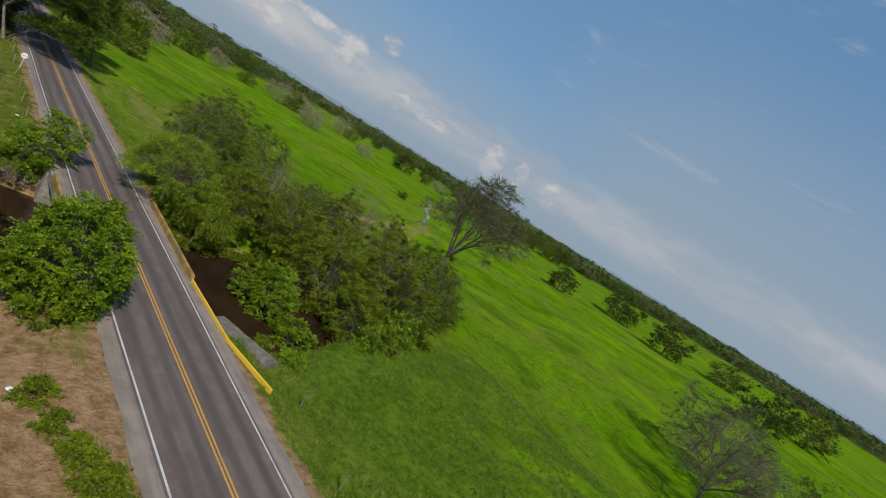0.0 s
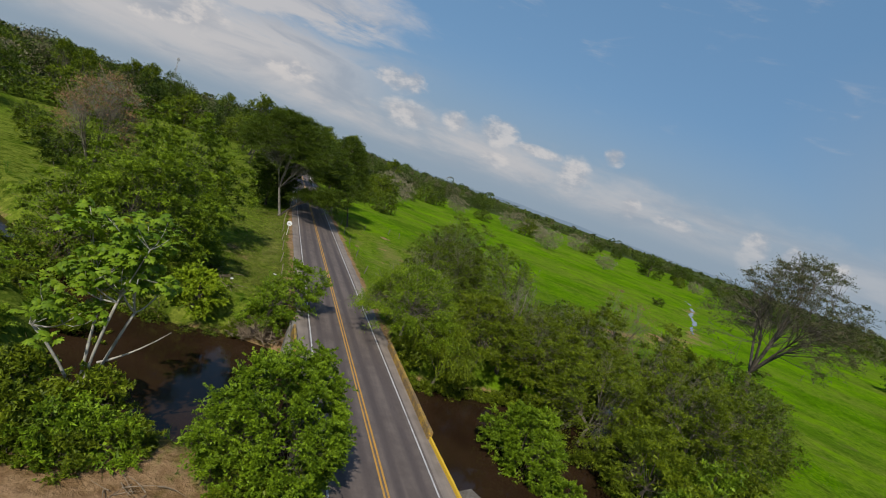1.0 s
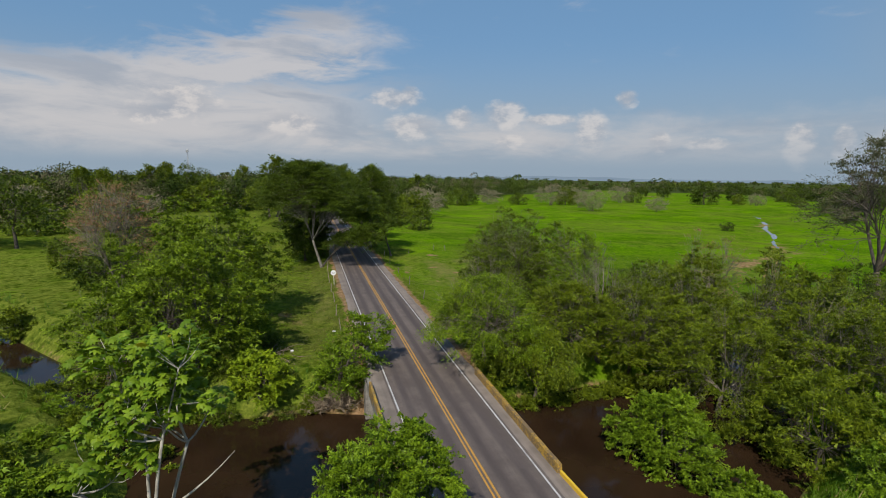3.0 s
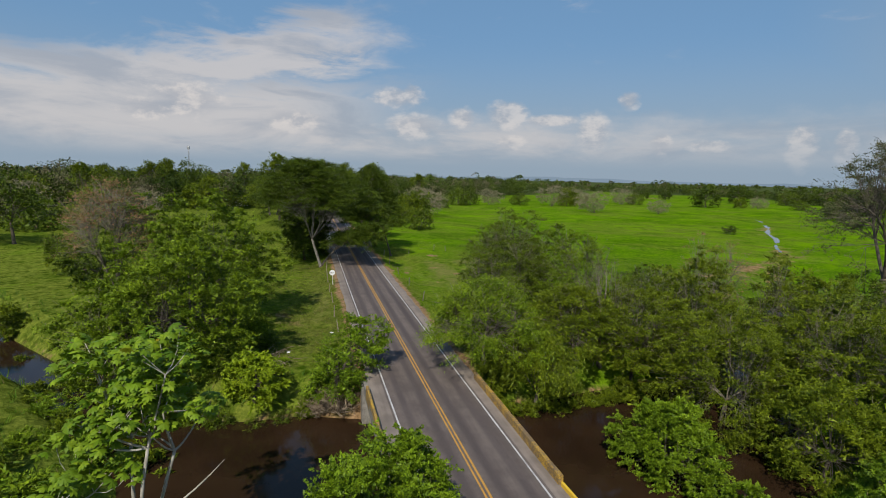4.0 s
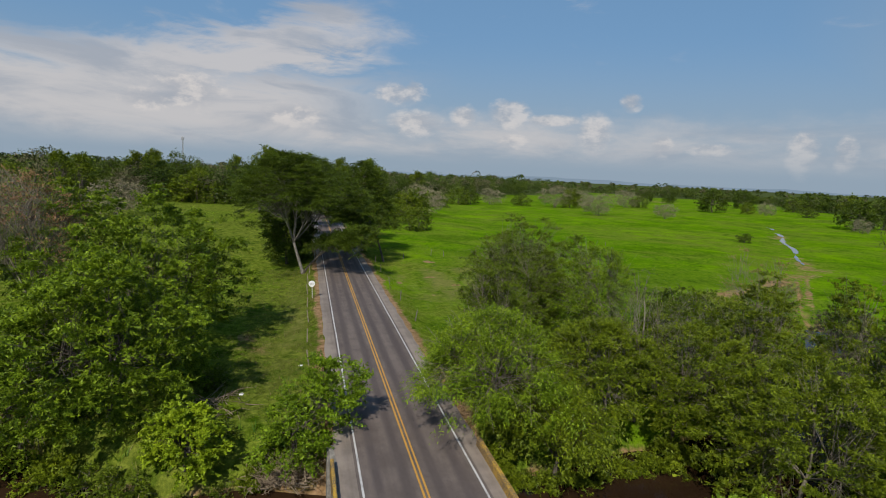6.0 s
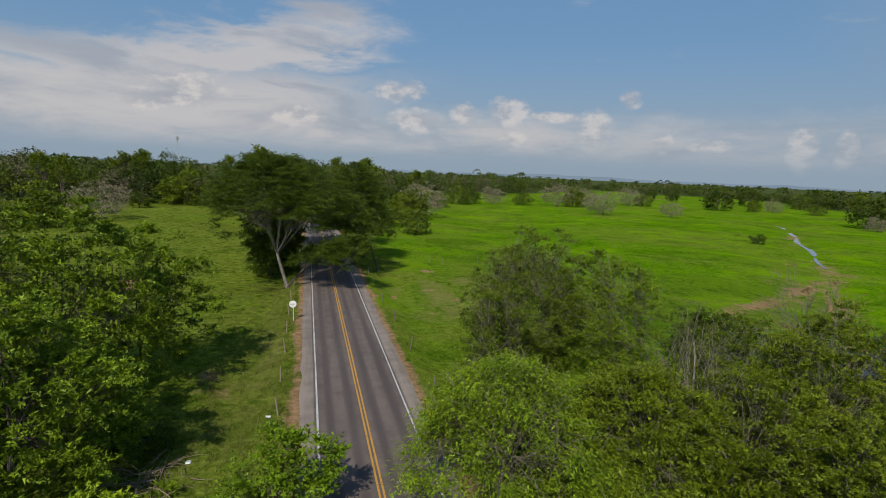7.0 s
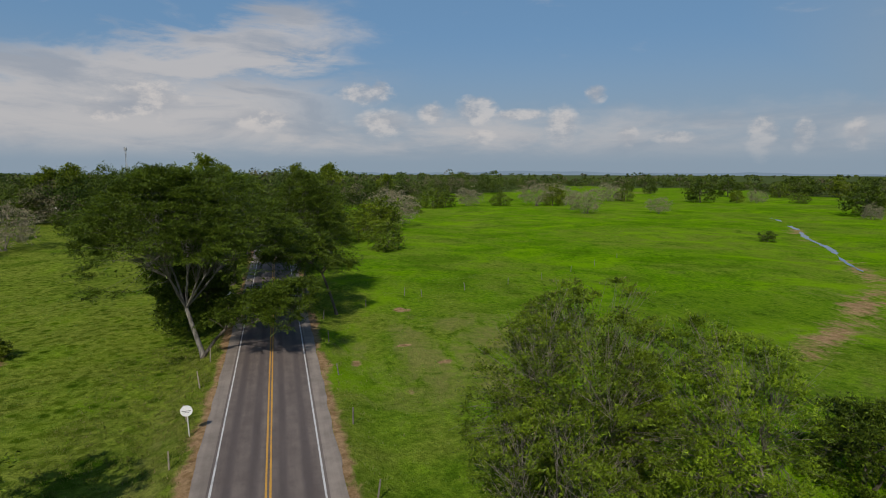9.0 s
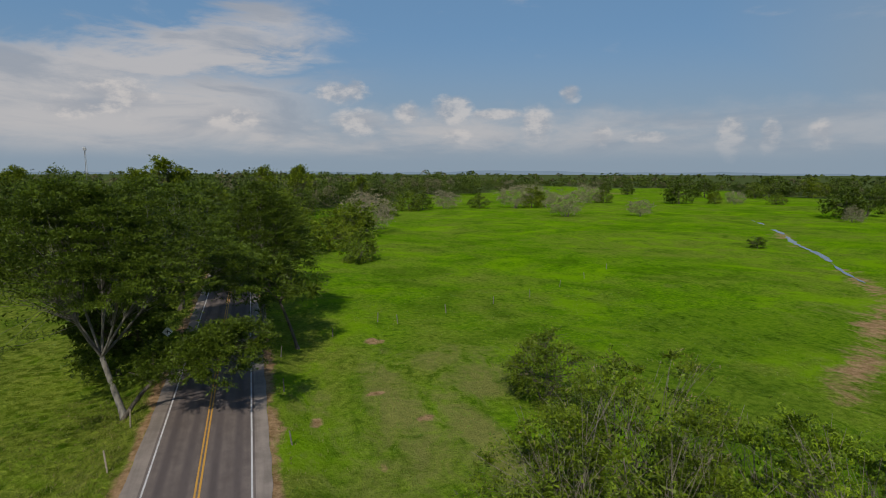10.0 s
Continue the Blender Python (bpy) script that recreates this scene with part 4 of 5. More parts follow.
def leaf_by_object(name, dark, light):
    """Large single leaves: each object its own tone."""
    m, g, p, out = material(name)
    rnd = g.node("ShaderNodeObjectInfo").outputs["Random"]
    colour = g.mix(rnd, dark, light)
    g.put(p.inputs["Base Color"], g.mix(g.math("MULTIPLY", g.noise(place(g), 9, 3), 0.4), colour, dark))
    p.inputs["Roughness"].default_value = 0.55
    p.inputs["Specular IOR Level"].default_value = 0.2
    thin = g.node("ShaderNodeBsdfTranslucent")
    g.put(thin.inputs[0], g.mix(0.5, colour, (0.2, 0.32, 0.02)))
    blend = g.node("ShaderNodeMixShader")
    blend.inputs[0].default_value = 0.3
    g.put(blend.inputs[1], p.outputs[0]), g.put(blend.inputs[2], thin.outputs[0])
    g.put(out.inputs[0], blend.outputs[0])
    return m


LEAF_PALM = leaf_by_object("palmate_leaf", (0.075, 0.150, 0.008), (0.200, 0.305, 0.018))
LEAF_PALM_YOUNG = leaf_by_object("palmate_leaf_young", (0.110, 0.220, 0.010), (0.240, 0.350, 0.020))
LEAF_YELLOW = leaf_by_object("palmate_leaf_yellow", (0.42, 0.34, 0.02), (0.60, 0.50, 0.04))
LEAF_PALM_REST = leaf_material("palmate_foliage", (0.070, 0.140, 0.006), (0.215, 0.305, 0.016))
make_trumpet_tree(-17.2, 20.6)

# ---- bushes and thickets along the banks ----
BUSH = [
    tree_meshes(301, 2.6, 1.7, 45, 70, 0.22, LEAF, low=0.05, trunk_r=0.06, clump_r=0.5, stems=3),
    tree_meshes(302, 3.4, 2.1, 50, 70, 0.25, LEAF_BRIGHT, low=0.04, trunk_r=0.07, clump_r=0.6, stems=3),
    tree_meshes(303, 1.7, 1.3, 34, 66, 0.19, LEAF_LIME, low=0.03, trunk_r=0.04, clump_r=0.45, stems=3),
    tree_meshes(304, 2.2, 1.8, 40, 60, 0.20, LEAF_OLIVE, low=0.04, trunk_r=0.05, clump_r=0.55, stems=3, twig_show=2),
]
BUSH_LABEL = ["low green bush on the bank", "broad-leaved bright green bush", "small lime-green shrub on the bank", "dry olive-green scrub bush on the bank"]
BUSHES = [(-7.3, 0.6, 0, 0.51), (-7.0, -0.9, 0, 0.57), (-6.6, -2.5, 0, 0.66), (-6.4, -4.2, 0, 0.66), (-6.7, -6.0, 0, 0.7), (-8.0, 2.6, 0, 0.5), (-7.6, 13.2, 0, 1.1), (-8.6, 5.0, 0, 0.6), (-15.2, 16.6, 1, 0.8), (-17.4, 16.5, 1, 0.85), (-19.6, 16.9, 0, 1.2), (-16.4, 15.3, 0, 0.75), (-18.4, 15.6, 0, 0.7), (-13.6, 17.4, 0, 0.7), (-16.5, 20.0, 0, 1.2), (-22.5, 17.5, 0, 1.4),
          (-25, 20.5, 1, 1.2), (-20.5, 21.0, 0, 1.2), (-27.5, 24, 1, 1.3), (-26, 29, 2, 1.1), (-29, 31, 0, 0.96), (-33.5, 38, 0, 0.78), (-36, 43, 2, 0.78), (-38.5, 47, 0, 0.54), (-30.5, 33.5, 1, 0.72), (-27.8, 47.5, 3, 0.66), (-25, 37, 1, 0.66), (-27.5, 40, 0, 0.9), (-24.5, 41.5, 1, 0.72), (-30, 43.5, 1, 0.72), (-32.5, 46.5, 0, 0.78), (-22, 36.5, 0, 1.3), (-28.5, 36, 2, 0.9), (-29.5, 50, 3, 0.54), (-11.6, 43.2, 3, 0.62), (-14.2, 42.4, 3, 0.68), (-17.4, 42.6, 3, 0.74), (-43, 58, 2, 1), (-41.5, 64.5, 0, 0.8), (-20.6, 44.8, 3, 1), (-18.2, 44.0, 3, 0.9), (-22.8, 46.0, 0, 1.2), (-24.8, 47.0, 3, 0.66), (-16.6, 42.6, 3, 0.6), (-12.4, 42.6, 3, 0.6), (6.9, 40.9, 0, 0.8), (8.2, 40.3, 0, 0.9), (10.2, 40.4, 0, 0.9), (12.3, 40.2, 0, 1.0), (14.8, 40.6, 0, 0.9), (17.2, 41.2, 0, 1.0), (19.4, 41.4, 0, 1.1), (22.4, 42.2, 0, 1.1), (11.2, 41.4, 3, 0.8), (16.0, 41.8, 3, 0.8), (-31.5, 54.5, 3, 1.3), (-30, 58, 0, 1.6), (-33.2, 58.5, 3, 1.2), (-28.5, 55.5, 0, 1.5), 
          (-12.6, 46.1, 3, 0.58), (-17.5, 47.1, 3, 0.68), (-10.2, 43.4, 0, 0.58), (-19, 43.1, 3, 0.63), (-12.5, 49.1, 2, 0.58), 
          (-47, 74, 0, 1.6), (9.4, 15.0, 0, 0.8), (11.5, 12.4, 2, 0.9), (24, 18.2, 1, 0.8), (27, 19, 0, 1.2), (32, 22.5, 1, 1.2), (38, 24, 0, 1.3), (7.4, 48, 2, 1),
          (9, 52, 1, 1.2), (12, 53, 0, 1.4), (20, 53.5, 1, 1.4), (29, 51, 1, 1.4), (39, 52, 0, 1.6), (46, 60, 3, 1.6), (52, 65, 0, 1.3), (-14.5, 55, 3, 0.9),
          (-25.5, 66, 0, 1.5), (-28, 73, 3, 1.3), (7.2, 42.4, 0, 1.1), (14, 43.5, 0, 1.4), (21.5, 42.0, 0, 1.4), (44, 88, 3, 0.7), (-30, 112, 0, 1), (-34, 104, 1, 1.2), (56, 36, 0, 1.4),
          (64, 50, 3, 1.6)]
for k, (x, y, kind, s) in enumerate(BUSHES):
    plant(BUSH[kind], x, y, BUSH_LABEL[kind], "bush", "bush", "bushes along the banks", 0.1, (k * 77) % 360, s)

# ---- single trees out in the pasture ----
FAR = [
    (tree_meshes(401, 11, 6.5, 90, 30, 0.70, LEAF_DARK, low=0.08, trunk_r=0.35, clump_r=1.6), "dark round tree out in the pasture"),
    (tree_meshes(402, 10.5, 5.8, 80, 40, 0.36, LEAF_GREY, bark=BARK_TWIG, low=0.15, trunk_r=0.3, clump_r=1.5, twig_show=3, stems=3, core=1), "grey leafless spreading tree in the pasture"),
    (tree_meshes(403, 10, 5.5, 80, 30, 0.66, LEAF, low=0.1, trunk_r=0.3, clump_r=1.5), "green field tree with a ragged crown"),
    (tree_meshes(404, 16, 6.0, 90, 26, 0.66, LEAF_DARK, shape="umbrella", low=0.12, trunk_r=0.4, clump_r=2.0, flat=0.6), "tall dark tree at the edge of the grove"),
    (tree_meshes(405, 14, 7.0, 90, 26, 0.66, LEAF, shape="umbrella", low=0.3, trunk_r=0.4, clump_r=2.0, flat=0.6), "broad green tree at the edge of the grove"),
    (tree_meshes(406, 8, 5.5, 70, 30, 0.58, LEAF_OLIVE, low=0.06, trunk_r=0.25, clump_r=1.4, twig_show=2, stems=3), "olive thicket tree in the pasture"),
    (tree_meshes(407, 20, 3.6, 60, 30, 0.6, LEAF, shape="umbrella", low=0.55, trunk_r=0.35, clump_r=1.5, flat=0.6), "tall slender tree rising above the woods"),
]
SINGLE = [(167, 312, 1, 1.2), (98, 383, 5, 1.3), (108, 386, 0, 0.8), (127, 396, 1, 1.1), (149, 391, 5, 1.0), (174, 388, 1, 1.4), (186, 386, 2, 1.2), (200, 392, 1, 1.0), (257, 423, 1, 1.3), (268, 420, 5, 1.1),
          (208, 302, 1, 0.8), (38, 242, 5, 1.3), (34, 236, 2, 0.9), (47, 262, 1, 1.2), (284, 238, 1, 0.7), (384, 580, 0, 0.9), (390, 548, 0, 0.9), (158, 183, 0, 0.3), (318, 392, 0, 1.5), (346, 385, 2, 0.8),
          (352, 372, 1, 0.9), (300, 255, 0, 1.3), (330, 262, 0, 1.2), (420, 470, 0, 1.4), (450, 440, 5, 1.5), (480, 450, 0, 1.5), (510, 430, 2, 1.6), (540, 420, 0, 1.5), (380, 360, 5, 0.9), (560, 395, 5, 1.5),
          (590, 385, 0, 1.4), (430, 300, 0, 1.2), (440, 285, 2, 1.3), (455, 272, 0, 1.4), (232, 470, 1, 1.2), (60, 330, 1, 1.2), (75, 345, 5, 1.0), (25, 210, 2, 0.8), (30, 190, 5, 0.8), (240, 130, 0, 1.0), (300, 120, 0, 1.4),
          (280, 80, 0, 1.3), (330, 60, 5, 1.5), (250, 20, 0, 1.3), (300, 10, 2, 1.4),
          (-42, 92, 0, 0.55), (-50, 104, 2, 0.5), (-62, 128, 5, 0.5), (-80, 150, 3, 1.2), (-92, 150, 4, 1.3), (-101, 156, 3, 1.2), (-112, 162, 4, 1.2), (-118, 172, 3, 1.1), (-90, 185, 5, 1.2), (-78, 196, 2, 1.1), (-104, 205, 1, 1.3), (-70, 215, 1, 1.1),
          (-130, 180, 3, 1.3), (-72, 268, 0, 0.55), (-84, 300, 1, 1.1), (-66, 300, 5, 1.3), (-50, 290, 5, 1.1), (-58, 292, 2, 1.4), (-45, 300, 0, 1.1), (-95, 298, 3, 1.0), (-76, 312, 4, 1.1), (-60, 320, 3, 1.1),
          (-110, 296, 4, 1.1), (-120, 300, 3, 1.2), (-135, 290, 4, 1.2), (-150, 280, 3, 1.2), (-102, 316, 3, 1.2), (-86, 330, 3, 1.5), (-78, 345, 3, 1.6), (-34, 320, 2, 1.2), (-25, 300, 1, 1.2), (-20, 280, 4, 1.2),
          (-26, 250, 4, 1.3), (-18, 225, 4, 1.3), (13, 200, 4, 1.0), (15, 225, 4, 1.0), (12, 250, 4, 1.2), (-20, 205, 3, 1.2), (24, 280, 3, 1.0), (14, 300, 4, 1.2), (-12, 320, 4, 1.2), (-87, 300, 6, 0.93), (-79, 300, 6, 1.0), (-82, 304, 6, 0.9), (-85, 230, 6, 0.84), (-96, 240, 6, 0.86), (-23, 252, 6, 1.1), (-18, 256, 6, 0.98), (25, 300, 6, 1.02), (10.5, 302, 6, 1.0), (27, 332, 6, 1.0), (60, 345, 6, 0.85), (-45, 330, 6, 0.95)]
for k, (x, y, kind, s) in enumerate(SINGLE):
    plant(FAR[kind][0], x, y, FAR[kind][1], "tree", "pasture_tree", "scattered pasture trees", 0.1, (k * 67) % 360, s * ((0.92 if y < 200 else 0.95) if kind in (3, 4) else 1.25))


# ---- far woods ----
def make_woods():
    rng = np.random.default_rng(77)
    spots = []
    while len(spots) < 1900:
        deg = rng.uniform(-48, 96)
        front = float(woods_front(deg))
        d = front + (90 * rng.uniform() ** 1.3 if rng.uniform() < 0.5 else 2300 * rng.uniform() ** 1.8)
        spots.append((d * math.sin(radians(deg)), d * math.cos(radians(deg)), d, front))
    chunks = []
    for x, y, d, front in spots:
        near = d - front < 60
        tall = 1.0 if x < 0.42 * y else 0.76
        h = tall * rng.uniform(12, 24) * (0.9 + 0.3 * math.sin(x * 0.021 + 1.3) * math.sin(y * 0.017)) * (1.3 if rng.uniform() < 0.14 else 1)
        h = min(h if near else h * 1.08, 26.0)
        r = h * rng.uniform(0.36, 0.62)
        n = int(np.clip(1150 - d * 1.1, 320, 800)) if near else int(np.clip(260 - d * 0.10, 60, 200))
        # a crown is several unequal domes that lean into one another
        domes = rng.integers(5, 10)
        mid = rng.normal(0, 0.5, (domes, 3)) * np.array([r, r, h * 0.22]) + np.array([0, 0, h * 0.58])
        size = rng.uniform(0.30, 0.62, domes)
        pick = rng.choice(domes, n, p=size ** 2 / (size ** 2).sum())
        u = rng.normal(0, 1, (n, 3))
        u /= np.linalg.norm(u, axis=1)[:, None]
        u[:, 2] = np.abs(u[:, 2]) * 1.15 - 0.35
        c = mid[pick] + u * size[pick][:, None] * np.array([r, r, h * 0.40]) * rng.uniform(0.72, 1.05, (n, 1))
        c[:, 2] = np.clip(c[:, 2], 0.6, h)
        low = rng.uniform(0, 1, n) < 0.14
        c[low, 2] *= rng.uniform(0.1, 0.6, low.sum())
        c = c + np.array([x, y, float(land(x, y))])
        grain = 0.62 if near else 1.4
        face = u + rng.normal(0, 0.35, (n, 3)) + np.array([0, 0, 0.35])
        chunks.append(leaves(c, rng.uniform(0.8, 1.4, n) * grain * (0.7 + d / 1300), rng, 0.6, 1.0, 0.0, face))
    me = quads_mesh("woodland", np.concatenate(chunks), LEAF_WOODS, 3)
    tagged(new("woodland", me), "dark green woodland along the plain's horizon", "woodland", kind="stuff")


def woods_material():
    """Far crowns: each tree its own green, some olive or greyish."""
    m, g, p, out = material("woodland_foliage")
    rnd = g.node("ShaderNodeNewGeometry").outputs["Random Per Island"]
    flat = g.stretch(place(g), (1, 1, 0.2))
    tree = g.node("ShaderNodeTexVoronoi")
    g.put(tree.inputs["Vector"], flat)
    tree.inputs["Scale"].default_value = 0.085
    r, gr, bl = g.split(tree.outputs["Color"])
    colour = g.mix(r, (0.034, 0.058, 0.008), (0.100, 0.138, 0.018))
    colour = g.mix(g.ramp(gr, 0.78, 0.86), colour, (0.135, 0.122, 0.070))
    colour = g.mix(g.ramp(rnd, 0.0, 1.0, 0.0, 0.55), colour, (0.020, 0.034, 0.005))
    g.put(p.inputs["Base Color"], colour)
    p.inputs["Roughness"].default_value = 0.6
    p.inputs["Specular IOR Level"].default_value = 0.1
    return m


def make_hills():
    """The faint range beyond the plain, its blue haze put into a glowing colour."""
    verts, faces = [], []
    for k in range(141):
        deg = -65 + 180 * k / 140
        a = radians(deg)
        h = 12 + 14 * math.exp(-((deg - 27) / 14) ** 2) + 5 * math.sin(deg * 0.31) + 3 * math.sin(deg * 0.83 + 1) + 2 * math.sin(deg * 2.1)
        for dist, z in ((4300, -20.0), (4420, max(h, 1.0)), (4600, -20.0)):
            verts.append((dist * math.sin(a), dist * math.cos(a), z))
        if k:
            b = 3 * k
            faces += [(b - 3, b, b + 1, b - 2), (b - 2, b + 1, b + 2, b - 1)]
    m, g, p, out = material("haze_glow_hills")
    # emission instead of sunlit rock: aerial haze painted as an even blue glow
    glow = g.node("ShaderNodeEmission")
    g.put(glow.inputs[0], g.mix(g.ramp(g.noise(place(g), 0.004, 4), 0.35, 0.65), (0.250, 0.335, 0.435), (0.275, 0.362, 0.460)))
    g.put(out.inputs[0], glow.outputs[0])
    tagged(new("backdrop", mesh_from("backdrop", verts, faces, m, True)), "faint hills beyond the plain in painted haze blue", "hills", kind="structure")


LEAF_WOODS = woods_material()
make_woods()
make_hills()


# ---- grass ----
def make_grass(name, label, n, seed, xr, yr, hr, mat, keep):
    rng = np.random.default_rng(seed)
    x, y = rng.uniform(*xr, n), rng.uniform(*yr, n)
    ok = keep(x, y, rng) & (np.abs(x) > 5.15) & (river_distance(x, y) > 1.2)
    x, y = x[ok], y[ok]
    z = land(x, y)
    blades = 6
    m = len(x)
    foot = np.repeat(np.stack([x, y, z], 1), blades, 0) + rng.normal(0, 0.10, (m * blades, 3)) * np.array([1, 1, 0])
    h = rng.uniform(*hr, m * blades) * np.repeat(rng.uniform(0.6, 1.3, m), blades)
    a = rng.uniform(0, 6.28, m * blades)
    side = np.stack([np.cos(a), np.sin(a), np.zeros_like(a)], 1) * (0.018 + 0.035 * h)[:, None]
    leanv = np.stack([rng.normal(0, 0.45, m * blades), rng.normal(0, 0.45, m * blades), np.ones(m * blades)], 1) * h[:, None]
    v = np.stack([foot - side, foot + side, foot + leanv], 1).reshape(-1, 3)
    v[:, 2] -= 0.02
    tagged(new(name, quads_mesh(name, v, mat, 3)), label, "grass", kind="stuff")


GRASS = leaf_material("grass_blade", (0.045, 0.115, 0.006), (0.130, 0.220, 0.014), (0.24, 0.20, 0.08), 0.10, 0.6)
WEED = leaf_material("weed_blade", (0.078, 0.102, 0.012), (0.180, 0.200, 0.032), (0.24, 0.19, 0.09), 0.07, 0.6)


def clumped(x, y):
    return np.sin(x * 0.8 + 1.7 * np.sin(y * 0.5)) * np.sin(y * 0.63 + 1.1 * np.sin(x * 0.37)) + 0.4 * np.sin(x * 2.3 + y * 1.9)


make_grass("verge_weeds", "tall dry-tipped weeds along the road verge", 9000, 1, (-13, 13), (-40, 150), (0.12, 0.40), WEED,
           lambda x, y, r: (np.abs(x) < 6.2 + 4.5 * r.uniform(0, 1, len(x)) ** 1.5) & (np.abs(x) > 5.6) & (bareness(x, y) < 0.62) & (clumped(x, y) > -0.5))
make_grass("roadside_grass", "tall yellowing grass on the road bank", 11000, 4, (-17, -5.6), (48, 112), (0.10, 0.26), WEED,
           lambda x, y, r: (clumped(x, y) + r.normal(0, 0.5, len(x)) > -0.35) & (r.uniform(0, 1, len(x)) < 1.25 - (-5.6 - x) / 12))
make_grass("meadow_grass", "uneven green meadow grass tufts", 30000, 2, (-48, 75), (-25, 150), (0.08, 0.22), GRASS,
           lambda x, y, r: (bareness(x, y) < 0.4) & (clumped(x, y) + r.normal(0, 0.4, len(x)) > 0.0))
make_grass("tall_grass", "tall green grass on the slope below the road", 26000, 7, (5.4, 52), (-24, 24), (0.15, 0.45), GRASS,
           lambda x, y, r: (clumped(x * 0.6, y * 0.6) + r.normal(0, 0.5, len(x)) > -0.2) & (bareness(x, y) < 0.5))
make_grass("bank_grass", "rank green grass on the river bank", 9000, 3, (-60, 60), (-10, 90), (0.3, 0.9), GRASS,
           lambda x, y, r: (river_distance(x, y) < 7 * r.uniform(0, 1, len(x))) & (bareness(x, y) < 0.7))


# ---- signs, posts, mast, house ----
def make_round_sign(x, y):
    z = float(land(x, y))
    s = base("road_sign", x, y, z, "round white road sign on a pale steel post", "sign")
    bm = bmesh.new()
    rod(bm, (0, 0.04, -0.3), (-0.08, 0.04, 2.35 - z), 0.045, 0.045, 10)
    part("post", bm, POST_PALE, s)
    bm = bmesh.new()
    rod(bm, (-0.1, 0.0, 2.0 - z), (-0.1, -0.025, 2.0 - z), 0.44, 0.44, 36)
    plate = part("plate", bm, SIGN_WHITE, s, "round white plate")
    bm = bmesh.new()
    box(bm, -0.1, -0.031, 2.0 - z, 0.62, 0.008, 0.05)
    box(bm, -0.1, -0.031, 1.88 - z, 0.42, 0.008, 0.03)
    part("marking", bm, DARK_MARK, plate, "grey bars of unreadable lettering")


def make_diamond_sign(x, y):
    z = float(land(x, y))
    s = base("road_sign", x, y, z, "pale diamond warning sign on a thin post", "sign")
    bm = bmesh.new()
    rod(bm, (0, 0.04, -0.3), (0, 0.04, 3.9 - z), 0.04, 0.04, 10)
    part("post", bm, POST_PALE, s)
    bm = bmesh.new()
    bmesh.ops.create_cube(bm, size=1, matrix=pose(0, 0, 3.6 - z, 0, 45, 0) @ Matrix.Diagonal((0.8, 0.02, 0.8, 1)))
    plate = part("plate", bm, SIGN_WHITE, s, "pale diamond plate")
    bm = bmesh.new()
    box(bm, 0, -0.016, 3.6 - z, 0.5, 0.008, 0.1)
    box(bm, 0, -0.021, 3.6 - z, 0.1, 0.008, 0.5)
    part("marking", bm, DARK_MARK, plate, "dark crossing mark")


DARK_MARK = plain_material("dark_sign_print", (0.05, 0.05, 0.05), (0.09, 0.09, 0.09), 3, 0.6)
make_round_sign(-5.9, 84.2)
make_diamond_sign(-5.2, 118.0)


def make_post(x, y, h, tiltx, tilty, r, mat, label):
    ob = base("fence_post", x, y, float(land(x, y)), label, "fence post", "fence posts beside the road")
    bm = bmesh.new()
    rod(bm, (0, 0, -0.4), (h * math.sin(radians(tilty)), h * math.sin(radians(tiltx)), h), r * 1.1, r * 0.85, 7)
    for v in bm.verts:
        v.co += Vector((random.uniform(-1, 1), random.uniform(-1, 1), random.uniform(-1, 1))) * r * 0.22
    part("stake", bm, mat, ob)


WOOD_PALE = plain_material("pale_fence_wood", (0.17, 0.14, 0.10), (0.33, 0.28, 0.215), 5, 0.9)
POSTS = [(6.6, 94.5), (6.5, 83.1), (6.5, 72.1), (6.7, 61.0), (6.6, 53.2), (6.6, 105.8), (6.8, 116.8), (-6.4, 94.6), (-6.3, 101.9), (-6.5, 87.5), (-6.6, 79.8), (-6.4, 72.3), (-6.6, 64.7), (-6.4, 57.6), (21.4, 129.8), (33.3, 132.5), (44.3, 138.3), (53.8, 142.4), (64.9, 150.0), (24.1, 128.1), (14.0, 124.6), (76, 157.5), (88, 165.9), (8.2, -2.5), (9.6, 6.4)]
for k, (x, y) in enumerate(POSTS):
    west = x < 0
    make_post(x, y, (1.4 if west else 1.3) + 0.25 * ((k * 37) % 10) / 10, (k * 53) % 17 - 8, (k * 31) % 21 - (14 if west else 10), 0.065, WOOD_PALE if west else WOOD_POST,
              "pale leaning wooden fence post in the weeds" if west else "weathered grey wooden fence post in the grass")


def make_mast(x, y, h):
    z = float(land(x, y))
    m = base("radio_mast", x, y, z, "slender grey lattice radio mast", "mast")
    for k in range(3):
        a = k * 2.094
        bm = bmesh.new()
        rod(bm, (1.0 * math.cos(a), 1.0 * math.sin(a), -0.5), (0.45 * math.cos(a), 0.45 * math.sin(a), h), 0.12, 0.10, 6)
        part("leg", bm, STEEL, m)
    bm = bmesh.new()
    n = 22
    for i in range(n):
        z0, z1 = h * i / n, h * (i + 1) / n
        for k in range(3):
            a0, a1 = k * 2.094, (k + 1) * 2.094
            r0, r1 = 1.0 - 0.55 * i / n, 1.0 - 0.55 * (i + 1) / n
            rod(bm, (r0 * math.cos(a0), r0 * math.sin(a0), z0), (r1 * math.cos(a1), r1 * math.sin(a1), z1), 0.05, 0.05, 4)
    part("lattice", bm, STEEL, m)
    bm = bmesh.new()
    box(bm, 0, 0, h - 2, 2.0, 2.0, 2.4, 0.1)
    part("antenna", bm, STEEL, m)


